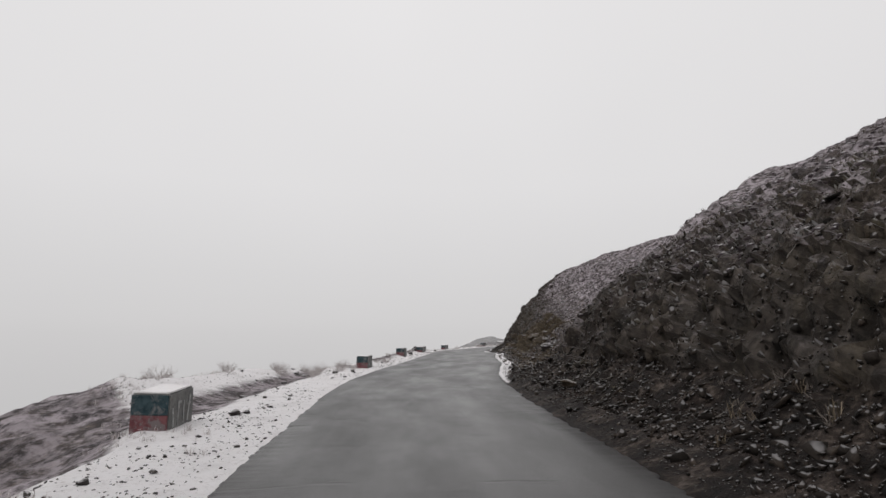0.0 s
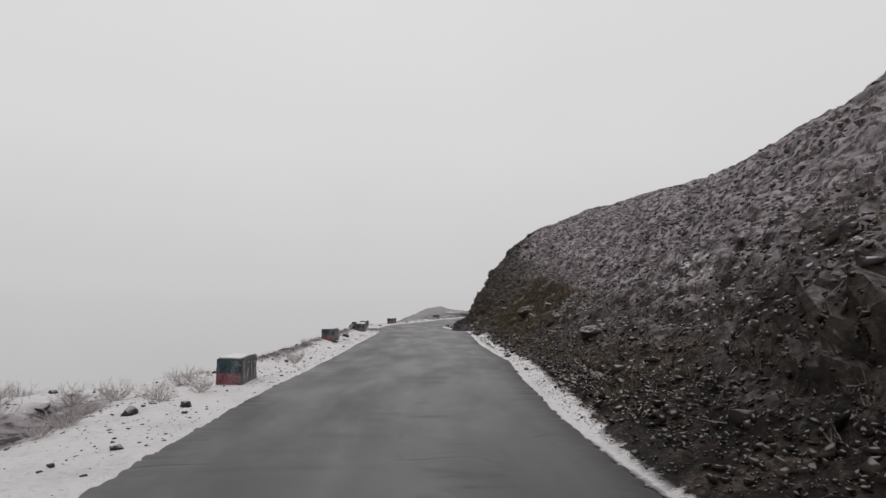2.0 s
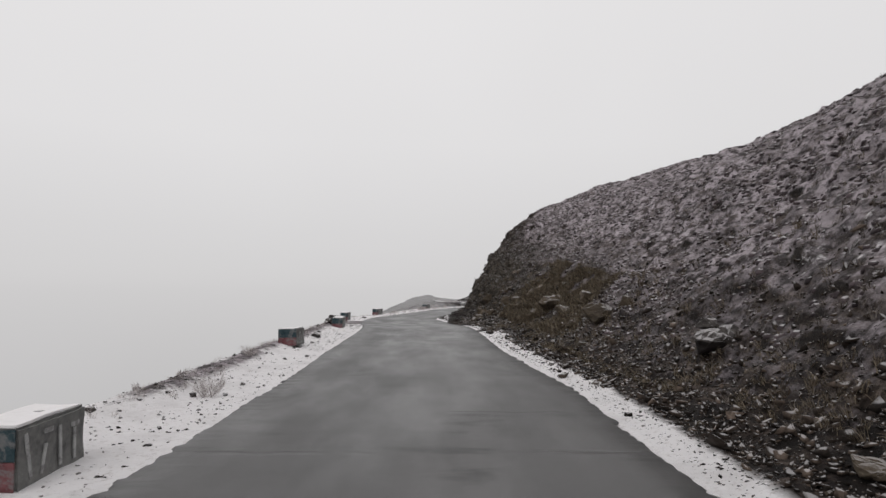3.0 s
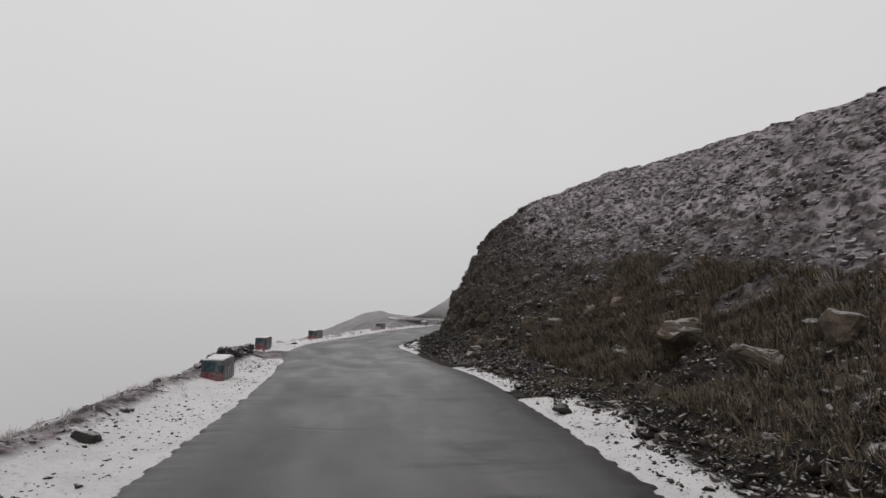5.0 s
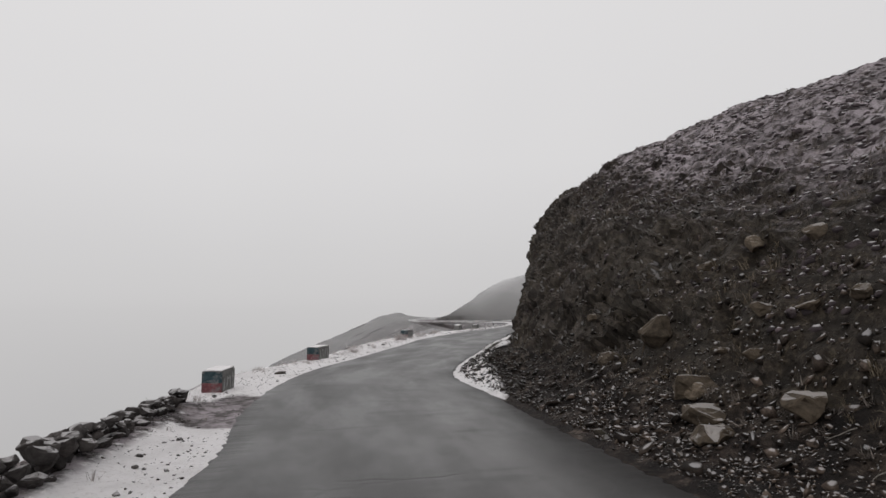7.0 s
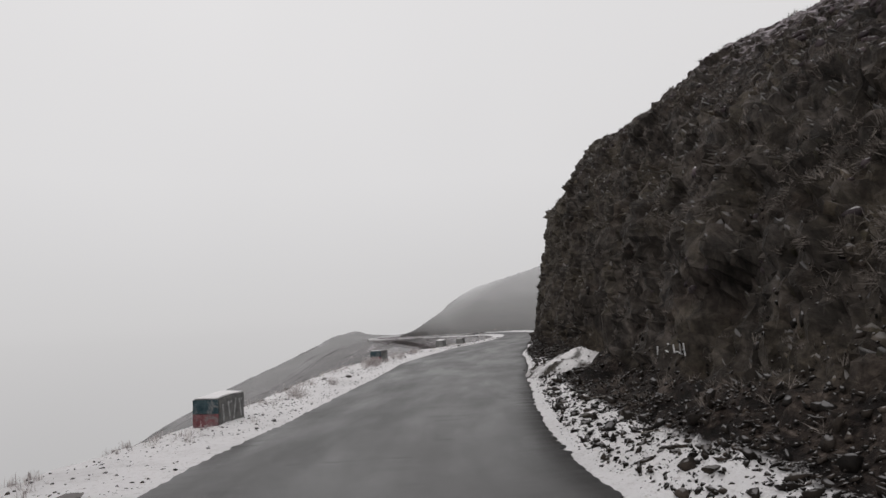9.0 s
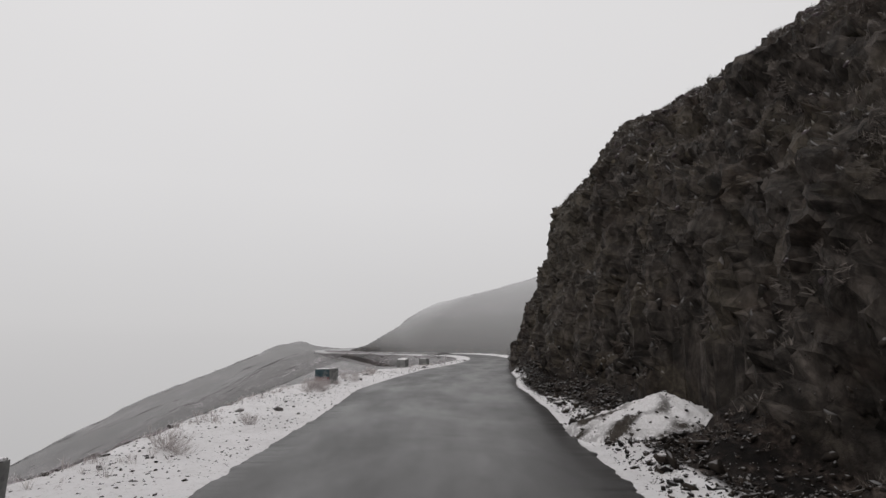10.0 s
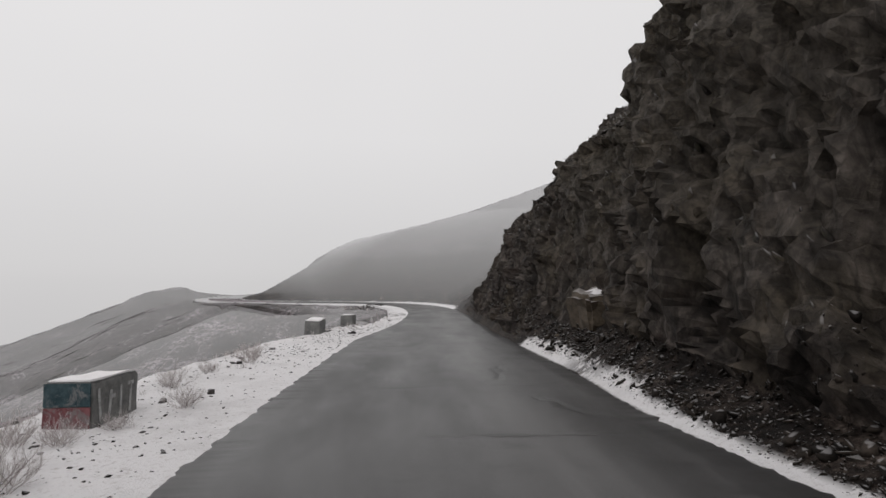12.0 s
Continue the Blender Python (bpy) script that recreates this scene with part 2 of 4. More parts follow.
def rock_material(name, dark, pale, snowy=0.45, moss=0.0, lo=0.5, hi=1.35, patches=False):
    k = Nodes(name)
    v = k.coords((1, 1, 1))
    a = k.noise(3.0, 8, 0.7, k.coords((1, 1, 2.4)))
    b = k.noise(22.0, 5, 0.7, v)
    info = k.n("ShaderNodeObjectInfo")
    isle = k.n("ShaderNodeNewGeometry")
    c = k.ramp(k.math("ADD", k.math("MULTIPLY", a, 0.65), k.math("MULTIPLY", b, 0.35)), [(0.34, dark), (0.64, pale)])
    if patches:
        c = k.mix(k.math("MULTIPLY", k.rng(k.noise(0.55, 4, 0.6), 0.5, 0.62), 0.65), c, k.ramp(b, [(0.3, (0.03, 0.0245, 0.0185)), (0.7, (0.125, 0.102, 0.076))]))
    shade = k.math("FRACT", k.math("ADD", isle.outputs["Random Per Island"], k.math("MULTIPLY", info.outputs["Random"], 0.99), False))
    c = k.mix(1.0, c, k.ramp(shade, [(0.0, (lo, lo * 0.97, lo * 0.95)), (0.6, (0.9, 0.87, 0.84)), (0.88, (hi * 0.6, hi * 0.575, hi * 0.55)), (1.0, (hi, hi * 0.97, hi * 0.94))]), "MULTIPLY")
    if moss:
        c = k.mix(k.math("MULTIPLY", k.rng(k.noise(5.0, 6), 0.5, 0.65), moss), c, (0.07, 0.075, 0.02))
    cap = k.math("ADD", k.rng(k.up(), 0.55, 0.95), k.math("SUBTRACT", k.noise(7.0, 7, 0.7), 0.62))
    c = k.mix(k.math("MULTIPLY", k.rng(cap, 0.4, 0.75), snowy), c, SNOW)
    k.bump(k.math("ADD", k.math("MULTIPLY", a, 0.5), k.math("MULTIPLY", b, 0.5)), 0.03, 0.6)
    return k.done(c, 0.72)


def plain_material(name, c1, c2, scale=12.0, rough=0.85, relief=0.01):
    k = Nodes(name)
    a = k.noise(scale, 7, 0.7, k.coords(local=True))
    b = k.noise(scale * 5, 4, 0.7, k.coords(local=True))
    c = k.ramp(k.math("ADD", k.math("MULTIPLY", a, 0.7), k.math("MULTIPLY", b, 0.3)), [(0.35, c1), (0.65, c2)])
    k.bump(b, relief, 0.5)
    return k.done(c, rough)


def paint_material(name, c1, c2):
    """Old paint, scratched and worn through to the concrete in patches."""
    k = Nodes(name)
    v = k.coords(local=True)
    c = k.ramp(k.noise(7.0, 7, 0.7, v), [(0.35, c1), (0.65, c2)])
    worn = k.math("ADD", k.noise(4.5, 8, 0.75, v, 0.6), k.math("MULTIPLY", k.math("SUBTRACT", k.noise(30.0, 4, 0.7, v), 0.5), 0.3))
    c = k.mix(k.rng(worn, 0.5, 0.6, 0.0, 0.75), c, (0.17, 0.165, 0.165))
    k.bump(worn, 0.006, 0.5)
    return k.done(c, 0.75)


def blade_material(name, c1, c2):
    k = Nodes(name)
    c = k.ramp(k.n("ShaderNodeNewGeometry").outputs["Random Per Island"], [(0.0, c1), (1.0, c2)])
    return k.done(c, 0.8)


GROUND = ground_material()
ASPHALT = asphalt_material()
ROCK = rock_material("dark_wet_rock", (0.006, 0.0052, 0.0049), (0.062, 0.0535, 0.048), 0.14, 0.12, 0.55, 1.7, True)
RUBBLE = rock_material("loose_rubble", (0.0042, 0.0034, 0.0029), (0.038, 0.031, 0.0262), 0.22, 0.0, 0.35, 2.4)
PALERUBBLE = rock_material("brown_rubble", (0.0045, 0.0036, 0.0029), (0.07, 0.055, 0.046), 0.36, 0.0, 0.28, 3.2)
TANROCK = rock_material("pale_tan_rock", (0.03, 0.0245, 0.0185), (0.145, 0.118, 0.09), 0.25)
WALLSTONE = rock_material("grey_wall_stone", (0.022, 0.0195, 0.02), (0.105, 0.097, 0.096), 0.4)
SNOWCAP = plain_material("old_snow", (0.72, 0.70, 0.70), SNOW, 5.0, 0.9, 0.02)
CONCRETE = plain_material("grey_concrete", (0.10, 0.10, 0.10), (0.24, 0.24, 0.23), 4.0)
GREENPAINT = paint_material("faded_dark_green_paint", (0.016, 0.034, 0.042), (0.05, 0.078, 0.088))
REDPAINT = paint_material("faded_red_paint", (0.10, 0.034, 0.04), (0.2, 0.085, 0.09))
WHITEPAINT = paint_material("worn_white_paint", (0.5, 0.5, 0.5), (0.75, 0.75, 0.74))
STRAW = blade_material("dry_straw_grass", (0.022, 0.0168, 0.012), (0.235, 0.19, 0.138))
BARK = plain_material("bleached_bark", (0.10, 0.088, 0.078), (0.30, 0.275, 0.25), 14.0)
FROST = blade_material("frosted_twigs", (0.22, 0.19, 0.185), (0.66, 0.62, 0.61))
CLUMP = rock_material("dark_heath_clump", (0.02, 0.0155, 0.0175), (0.10, 0.082, 0.09), 0.5, 0.0, 0.5, 1.8)
WORNPAINT = paint_material("chalky_grey_paint", (0.26, 0.26, 0.26), (0.46, 0.46, 0.455))
TUSSOCK = blade_material("dark_dry_tussock", (0.03, 0.024, 0.02), (0.22, 0.19, 0.17))

# ---- plan: the road's centre line, bench edges and slopes, all by distance along the road ----
CENTRE_Y = (-90, -40, -15, 0, 5, 12, 17, 21, 25, 30, 36, 42, 48, 54, 60, 64.5, 67, 70, 74, 79, 84, 89.5, 95, 104, 111)
CENTRE_X = (13, 7.4, 4.2, 2.45, 1.95, 1.15, 0.7, 0.62, 0.8, 1.15, 1.15, 1.4, 1.45, 1.25, 1.05, 0.95, 1.35, 2.25, 3.5, 5.1, 6.9, 9.2, 11.6, 16, 19.1)
FAR_X = (21.4, 21.6, 18.6, 14.0, 11.0, 10.5, 12, 16, 24)
FAR_Y = (118, 124.5, 129, 132.2, 136, 142, 150, 160, 178)
FAR_Q = (118.4, 125, 130.5, 136, 140.9, 147, 155, 165.8, 185.5)
HALF = 2.45
HALF_LEFT = ((-90, 2.4), (5, 2.4), (15, 2.55), (22, 2.58), (29, 2.75), (36, 2.5), (48, 2.55), (53, 2.75), (58, 2.75), (66, 2.6), (70, 2.45), (79, 2.45), (84, 2.85), (89, 2.7), (95, 2.45), (101, 1.8), (108, 1.6), (189, 1.6))
HALF_RIGHT = ((-90, 2.35), (5, 2.35), (18, 2.55), (34, 2.45), (41, 2.35), (53, 2.6), (60, 2.7), (64, 2.45), (71, 2.35), (76, 2.5), (80, 2.7), (83, 2.65), (86, 2.4), (91, 2.4), (97, 2.1), (103, 1.8), (110, 1.6), (189, 1.6))


def table(rows, q):
    return np.interp(q, [r[0] for r in rows], [r[1] for r in rows])


def smooth(xs, ys):
    """A smooth curve through points (natural cubic spline)."""
    xs, ys = np.array(xs, float), np.array(ys, float)
    n, h = len(xs), np.diff(xs)
    a, r = np.eye(n), np.zeros(n)
    for i in range(1, n - 1):
        a[i, i - 1], a[i, i], a[i, i + 1] = h[i - 1], 2 * (h[i - 1] + h[i]), h[i]
        r[i] = 6 * ((ys[i + 1] - ys[i]) / h[i] - (ys[i] - ys[i - 1]) / h[i - 1])
    m = np.linalg.solve(a, r)

    def f(x):
        i = np.clip(np.searchsorted(xs, x) - 1, 0, n - 2)
        p, q = xs[i + 1] - x, x - xs[i]
        return (m[i] * p**3 + m[i + 1] * q**3) / (6 * h[i]) + (ys[i] / h[i] - m[i] * h[i] / 6) * p + (ys[i + 1] / h[i] - m[i + 1] * h[i] / 6) * q
    return f


line_x = smooth(CENTRE_Y + FAR_Q, CENTRE_X + FAR_X)
line_y = smooth(CENTRE_Y + FAR_Q, CENTRE_Y + FAR_Y)


def road_z(q):
    u = np.clip((q - 44) / 16, 0, 1)
    return -0.5 * u * u * (3 - 2 * u) - 0.10 * np.maximum(q - 150, 0)


def at(q, u, z=0.0):
    """The place u metres to the right of the centre line at distance q, z above the road. Far up the slope the line's bends even out."""
    q, u = np.asarray(q, float), np.asarray(u, float)
    w = 0.25 + 0.9 * np.clip(np.abs(u) - HALF - 2.0, 0, 28)
    tx, ty = line_x(q + w) - line_x(q - w), line_y(q + w) - line_y(q - w)
    d = np.hypot(tx, ty)
    return np.stack([line_x(q) + u * ty / d, line_y(q) - u * tx / d, road_z(q) + z + 0 * u], -1)


# heights of the uphill side over the road, at these distances from the asphalt's edge
UP_V = (0, 1, 1.5, 2, 2.5, 3, 4.5, 7, 12, 20, 35, 60)
STATIONS = {}


def station(q, *z):
    STATIONS[q] = z


station(-90, 0, .35, .6, 1.0, 1.9, 2.8, 4.0, 5.4, 8.0, 11.3, 14.5, 17)
station(12, 0, .35, .6, 1.0, 2.1, 2.9, 4.0, 5.5, 8.2, 11.5, 14.5, 17)
station(17, 0, .3, .55, .9, 1.9, 2.7, 3.9, 5.4, 8.0, 11.2, 14.5, 17)
station(22, 0, .25, .45, .7, 1.3, 1.9, 3.2, 4.9, 8.0, 11.8, 15.5, 19)
station(28, 0, .1, .2, .35, .7, 1.2, 2.9, 4.6, 8.2, 12.4, 17, 20)
station(36, 0, .1, .2, .3, .5, .8, 2.0, 3.9, 7.8, 12.6, 17, 20)
station(42, 0, .1, .2, .4, .7, 1.2, 2.1, 3.9, 7.8, 12.4, 17, 19)
station(47, 0, .1, .2, .35, .8, 1.4, 2.7, 4.3, 7.7, 12.1, 16.3, 19)
station(53, 0, .25, .5, .8, 1.4, 2.0, 3.5, 5.0, 8.0, 11.9, 15.5, 18)
station(60, 0, .35, .6, 1.0, 1.7, 2.5, 4.3, 5.9, 8.3, 11.9, 15, 17)
station(65, 0, .3, .5, .8, 1.5, 2.5, 4.6, 6.4, 8.8, 12, 14.5, 16)
station(70, 0, .15, .3, .6, 1.5, 2.8, 5.6, 7.8, 10.0, 12.9, 15, 16)
station(76, 0, .2, .4, .8, 2.2, 4.8, 7.3, 9.35, 11.4, 13.6, 15.2, 16)
station(81, 0, .3, .6, 1.7, 4.4, 6.3, 8.3, 10.0, 11.5, 13.5, 15, 16)
station(84, 0, .3, 1.0, 3.9, 6.3, 7.5, 9.0, 10.4, 11.8, 13.6, 15, 16)
station(87, 0, .6, 3.0, 6.8, 7.6, 8.4, 10, 11.2, 12.5, 14, 15.5, 16)
station(89.6, 0, .8, 4.7, 7.1, 7.6, 8.1, 9.4, 10.6, 12, 13.6, 15.5, 16)
station(91.0, 0, .7, 3.4, 6.9, 7.4, 7.8, 8.8, 10, 11.6, 13.5, 15.5, 16)
station(91.9, 0, .7, 3.2, 5.7, 6.1, 6.7, 8.0, 9.4, 11.2, 13.5, 15.5, 16)
station(94, 0, .7, 3.3, 5.7, 6.2, 6.7, 7.8, 9.2, 11.2, 13.5, 16, 17)
station(98, 0, 1.8, 4.2, 5.5, 5.9, 6.4, 7.7, 9.3, 11.6, 14, 16.5, 18)
station(104, 0, 2.4, 3.7, 4.3, 4.8, 5.2, 6.2, 7.5, 10.0, 13, 17, 19)
station(110, 0, 1.3, 1.9, 2.4, 2.8, 3.2, 4.0, 5.4, 8.8, 13, 18, 20)
station(116, 0, .6, .85, 1.1, 1.4, 1.7, 2.7, 4.5, 8, 13, 18, 20)
station(125, 0, .5, .75, 1.0, 1.25, 1.5, 2.5, 4.4, 7.8, 12.8, 17.2, 18)
station(130.5, 0, .45, .7, .9, 1.1, 1.4, 2.4, 4.0, 7.2, 11.0, 12.4, 11)
station(137, 0, .4, .6, .8, 1.0, 1.3, 2.4, 4.2, 6.6, 8.4, 8.6, 7)
station(143.5, 0, .4, .6, .8, 1.1, 1.4, 2.3, 3.6, 5.8, 7.4, 7, 4)
station(150, 0, .3, .4, .5, .7, 1.0, 1.7, 2.7, 4.4, 5.4, 4.6, 1)
station(189, 0, .1, .1, .1, .1, .1, .1, .1, 0, -1, -5, -12)

# rock face share, straw-coloured share, snow strip width beside the asphalt (uphill side), level verge width (valley side)
ROCKY = ((-90, 1), (9, 1), (16, .6), (24, .25), (30, .1), (48, .15), (56, .6), (62, 1), (100, 1), (110, .7), (120, .2), (189, .1))
TAN = ((-90, .1), (18, .15), (26, .12), (36, .2), (40, .45), (44, .9), (50, .95), (56, .75), (62, .2), (70, .1), (84, .12), (88, .8), (94, .8), (98, .2), (120, .4), (189, .4))
STRIP = ((-90, 0), (17, 0), (18.5, .12), (20.5, .18), (22, .4), (30, .6), (40, .7), (42, 1.1), (43.6, .8), (44.2, .05), (45.0, .05), (45.7, .6), (48, .5), (50.5, .5), (51.5, .04), (59.5, .04), (61.5, .6), (64, 1.1), (70, 1.0), (73, .8), (75.5, .7), (76.5, .3), (77.5, .75), (81.2, .6), (82.5, .22), (87, .22), (88, .5), (95, .5), (100, .4), (125, .3), (131, .1), (189, .1))
VERGE = ((-90, 2), (3, 1.7), (8, 1.9), (11, 3.0), (14.5, 5.2), (22, 5.0), (25.5, 2.7), (30, 2.0), (36, 2.2), (42, 2.1), (56, 2.3), (63, 2.4), (69, 2.0), (74, 2.1), (80, 2.6), (89, 2.7), (100, 1.9), (125, 1.0), (189, 1.0))
# snow dusting by distance, raised on the middle slopes to stand in for haze
DUST_HAZE = ((-90, .55), (14, .65), (20, .85), (32, .85), (40, .62), (50, .5), (62, .36), (90, .36), (95, .52), (104, .52), (112, .3), (189, .3))


def blocky(p, scale, seed):
    """A random step for each cell of a broken, tilted stack of blocks."""
    w = Vector((p[0] * 0.75 + p[2] * 0.1, (p[1] * 0.85 - p[2] * 0.55) * 1.45, (p[1] * 0.55 + p[2] * 0.85) * 0.5)) * scale
    w += 0.3 * noise.noise_vector(w * 1.1 + Vector((seed, 3, 0)))
    near = noise.voronoi(w)[1][0]
    return noise.noise(near * 3.7 + Vector((seed, 0, 0)))


def build_ground():
    qs = np.concatenate([np.arange(-90, -8, 2.0), np.arange(-8, 60, 0.2), np.arange(60, 106, 0.13), np.arange(106, 140, 0.4), np.arange(140, 189.1, 1.2)])
    arc = np.concatenate([np.arange(0.05, 13.0, 0.12), np.arange(13, 24, 0.4), np.arange(24, 70, 2.5)])
    ls = np.concatenate([np.arange(0.03, 6.0, 0.2), (6.5, 7.2, 8, 9, 10.5, 12, 14, 17, 21, 27, 36, 50, 75, 120, 200, 400, 900)])
    knots = np.array(sorted(STATIONS))
    zs = np.array([STATIONS[k] for k in knots])
    zq = np.stack([np.interp(qs, knots, zs[:, j]) for j in range(zs.shape[1])], 1)
    nq, nv, nl = len(qs), len(arc), len(ls)
    vs, base, slope = np.zeros((nq, nv)), np.zeros((nq, nv)), np.zeros((nq, nv))
    for i in range(nq):
        run = np.concatenate([[0], np.cumsum(np.hypot(np.diff(UP_V), np.diff(zq[i])))])
        vs[i], base[i] = np.interp(arc, run, UP_V), np.interp(arc, run, zq[i])
        slope[i] = np.gradient(base[i]) / (np.gradient(vs[i]) + 1e-6)
    verge, strip, rocky, tan, dust_haze = (table(t, qs) for t in (VERGE, STRIP, ROCKY, TAN, DUST_HAZE))
    half_l, half_r = table(HALF_LEFT, qs), table(HALF_RIGHT, qs)
    cols = nl + 3 + nv
    P = np.zeros((nq, cols, 3))
    A = {k: np.zeros((nq, cols)) for k in ("rock", "tan", "snow", "dust_haze", "haze_fade", "mud")}
    # valley side
    for j, l in enumerate(ls):
        # past the start of the bend only the verge itself; the gully's own sheet lies beyond
        cut = np.clip((qs - 100) / 2.5, 0, 1)
        reach = (1 - cut) * l + cut * min(l, 1.2)
        over = np.maximum(reach - verge, 0)
        bare = np.clip(over, 0, 1)
        drop = -np.minimum(over, 4) * 0.42 - np.maximum(over - 4, 0) * 0.72 - cut * 0.15 * (l > 1.1)
        c = nl - 1 - j
        out = at(qs, -half_l - reach, drop - 0.03)
        P[:, c] = out
        near = np.clip((qs - 9) / 4, 0, 1) * np.clip((25 - qs) / 3, 0, 1)
        P[:, c, 2] += 1.0 * np.exp(-(((qs - 11) / 4.5) ** 2)) * math.exp(-(((l - 6.5) / 2.0) ** 2))
        gully = near * np.exp(-(((l - 2.7) / 0.75) ** 2))
        P[:, c, 2] += 0.16 * near * np.exp(-(((l - 4.7) / 0.7) ** 2)) - 0.22 * gully
        lip = np.clip((qs - 27) / 3, 0, 1) * np.clip((62 - qs) / 2, 0, 1) * math.exp(-(((l - 1.65) / 0.42) ** 2))
        P[:, c, 2] += 0.16 * lip
        A["snow"][:, c] = np.clip(0.86 - 0.42 * lip - 0.07 * np.minimum(l, 3) - 0.45 * gully - 0.75 * bare + 0.2 * (l < 0.5), 0.0, 1)
        # snow dusting on the valley slope, also lightening it for haze
        A["dust_haze"][:, c] = np.interp(qs, (70, 98), (0.75, 0.5))
        A["tan"][:, c] = 0.3
        mud = np.clip((qs - 57.0 - 0.6 * l) / 0.8, 0, 1) * np.clip((63.0 - qs) / 2.5, 0, 1) * np.clip((1.5 - l) / 0.5, 0, 1)
        A["snow"][:, c] *= 1 - mud
        A["mud"][:, c] = mud
        # see-through share along the far verge, imitating haze
        A["haze_fade"][:, c] = np.clip((qs - 102) / 55, 0, 0.5)
    for j, u in enumerate((0.3 - half_l, 0 * qs, half_r - 0.3)):
        P[:, nl + j] = at(qs, u, -0.05)
        A["dust_haze"][:, nl + j] = 0.95 * (qs > 130)
    for j in range(nv):
        c, v = nl + 3 + j, vs[:, j]
        P[:, c] = at(qs, half_r + v, base[:, j] - 0.03)
        steep = np.clip((slope[:, j] - 0.75) / 0.9, 0, 1)
        A["rock"][:, c] = np.clip(steep * rocky + rocky * 0.5 * np.clip((v - 2) / 1.5, 0, 1), 0, 1) * np.clip((11 - v) / 5, 0, 1)
        crag = np.exp(-(((qs - 30.5 - (v - 11) * 0.75) / 2.6) ** 2)) * np.clip((v - 7.5) / 2, 0, 1) * np.clip((19 - v) / 3, 0, 1)
        A["rock"][:, c] = np.maximum(A["rock"][:, c], crag)
        P[:, c, 2] += 0.8 * crag
        A["tan"][:, c] = tan * np.clip((v - 1.0) / 1.0, 0, 1) * np.clip((6.5 - v) / 3, 0.1, 1)
        A["snow"][:, c] = np.clip(0.47 + (strip - v) / 0.9, 0, 0.75) * (strip > 0.05) * (1 - np.clip((slope[:, j] - 0.6) / 0.5, 0, 1))
        lie = np.exp(-(((qs - 28.0) / 5.0) ** 2)) * np.exp(-(((v - 4.2 - 0.05 * (qs - 27.5)) / 0.9) ** 2))
        lie2 = np.exp(-(((qs - 38.5) / 3.6) ** 2)) * np.exp(-(((v - 2.6) / 1.2) ** 2))
        A["snow"][:, c] = np.maximum(A["snow"][:, c], np.maximum(0.43 * lie, 0.42 * lie2))
        # paler with height: snow dusting plus haze put into the colour
        A["dust_haze"][:, c] = np.maximum(dust_haze, np.clip((v - 4) / 5, 0, 0.72)) * np.clip(0.12 + v / 5.5, 0.12, 1.5) * np.interp(qs, (104, 116), (1.0, 0.42))
        # imitated haze: far hillside turns more see-through up the slope
        A["haze_fade"][:, c] = np.clip((qs - 106) / 16, 0, 1) * np.clip(0.22 + v / 38 + np.clip((qs - 132) / 12, 0, 1) * v / 14, 0, 0.93)
    # relief, along the slope's own normal
    dq, du = np.gradient(P, axis=0), np.gradient(P, axis=1)
    N = np.cross(du, dq)
    N /= np.linalg.norm(N, axis=2, keepdims=True) + 1e-9
    pv, pr, pt = noise.noise, noise.ridged_multi_fractal, noise.multi_fractal
    for i in range(nq):
        for c in range(cols):
            p = P[i, c]
            if nl <= c < nl + 3:
                continue
            if c < nl:
                l = ls[nl - 1 - c]
                if l > 60 or l < 0.1:
                    continue
                k = min(1, l / 1.2) * (0.06 + 0.14 * min(1, max(0, l - verge[i])) + 0.03 * max(0, min(l, 30) - verge[i] - 2)) * (0.5 if qs[i] > 112 else 1.0)
                P[i, c, 2] += k * pv(Vector((p[0] * 0.9, p[1] * 0.9, 3))) + 0.5 * k * pv(Vector((p[0] * 2.7, p[1] * 2.7, 5)))
                continue
            v = vs[i, c - nl - 3]
            if v < 0.15:
                continue
            r = A["rock"][i, c]
            big = pv(Vector((p[0] * 0.22, p[1] * 0.22, p[2] * 0.3 + 7)))
            d = 0.0
            if r > 0.02 and qs[i] > -9:
                d += r * (0.55 * blocky(p, 0.55, 0) + 0.40 * blocky(p, 1.2, 5) + 0.15 * (pr(Vector((p[0] * 0.9 + p[2] * 0.5, p[1] * 0.9 - p[2] * 0.6, p[2] * 0.5)), 1.0, 2.0, 4, 1.0, 2.0) - 1.2) + 0.27 * blocky(p, 2.9, 9) + 0.10 * blocky(p, 6.0, 13) + 0.40 * big) * (0.85 if 62 < qs[i] < 74 else 1.0) * (0.45 if v > 7.5 and qs[i] < 40 else 1.0)
            small = pt(Vector((p[0] * 2.2, p[1] * 2.2, p[2] * 2.2)), 1.0, 2.0, 4) - 1.0
            k = min(1, v / 1.5)
            d += (1 - r) * k * (0.14 * small + 0.28 * big * min(1, v / 4)) + r * 0.06 * small
            if v > 2.5 and r < 0.9 and qs[i] > -9 and v < 24:
                tuft = noise.voronoi(Vector((p[0] * 1.9, p[1] * 1.9, p[2] * 1.9)))[0][0]
                d += 0.24 * (0.42 - tuft) * min(1, (v - 2.5) / 2) * (1 - r)
            if v > 4:
                lump = pr(Vector((p[0] * 0.8, p[1] * 0.8, p[2] * 0.8)), 1.0, 2.0, 4, 1.0, 2.0) - 1.2
                d += 0.17 * lump * min(1, (v - 4) / 3) * (1 - r)
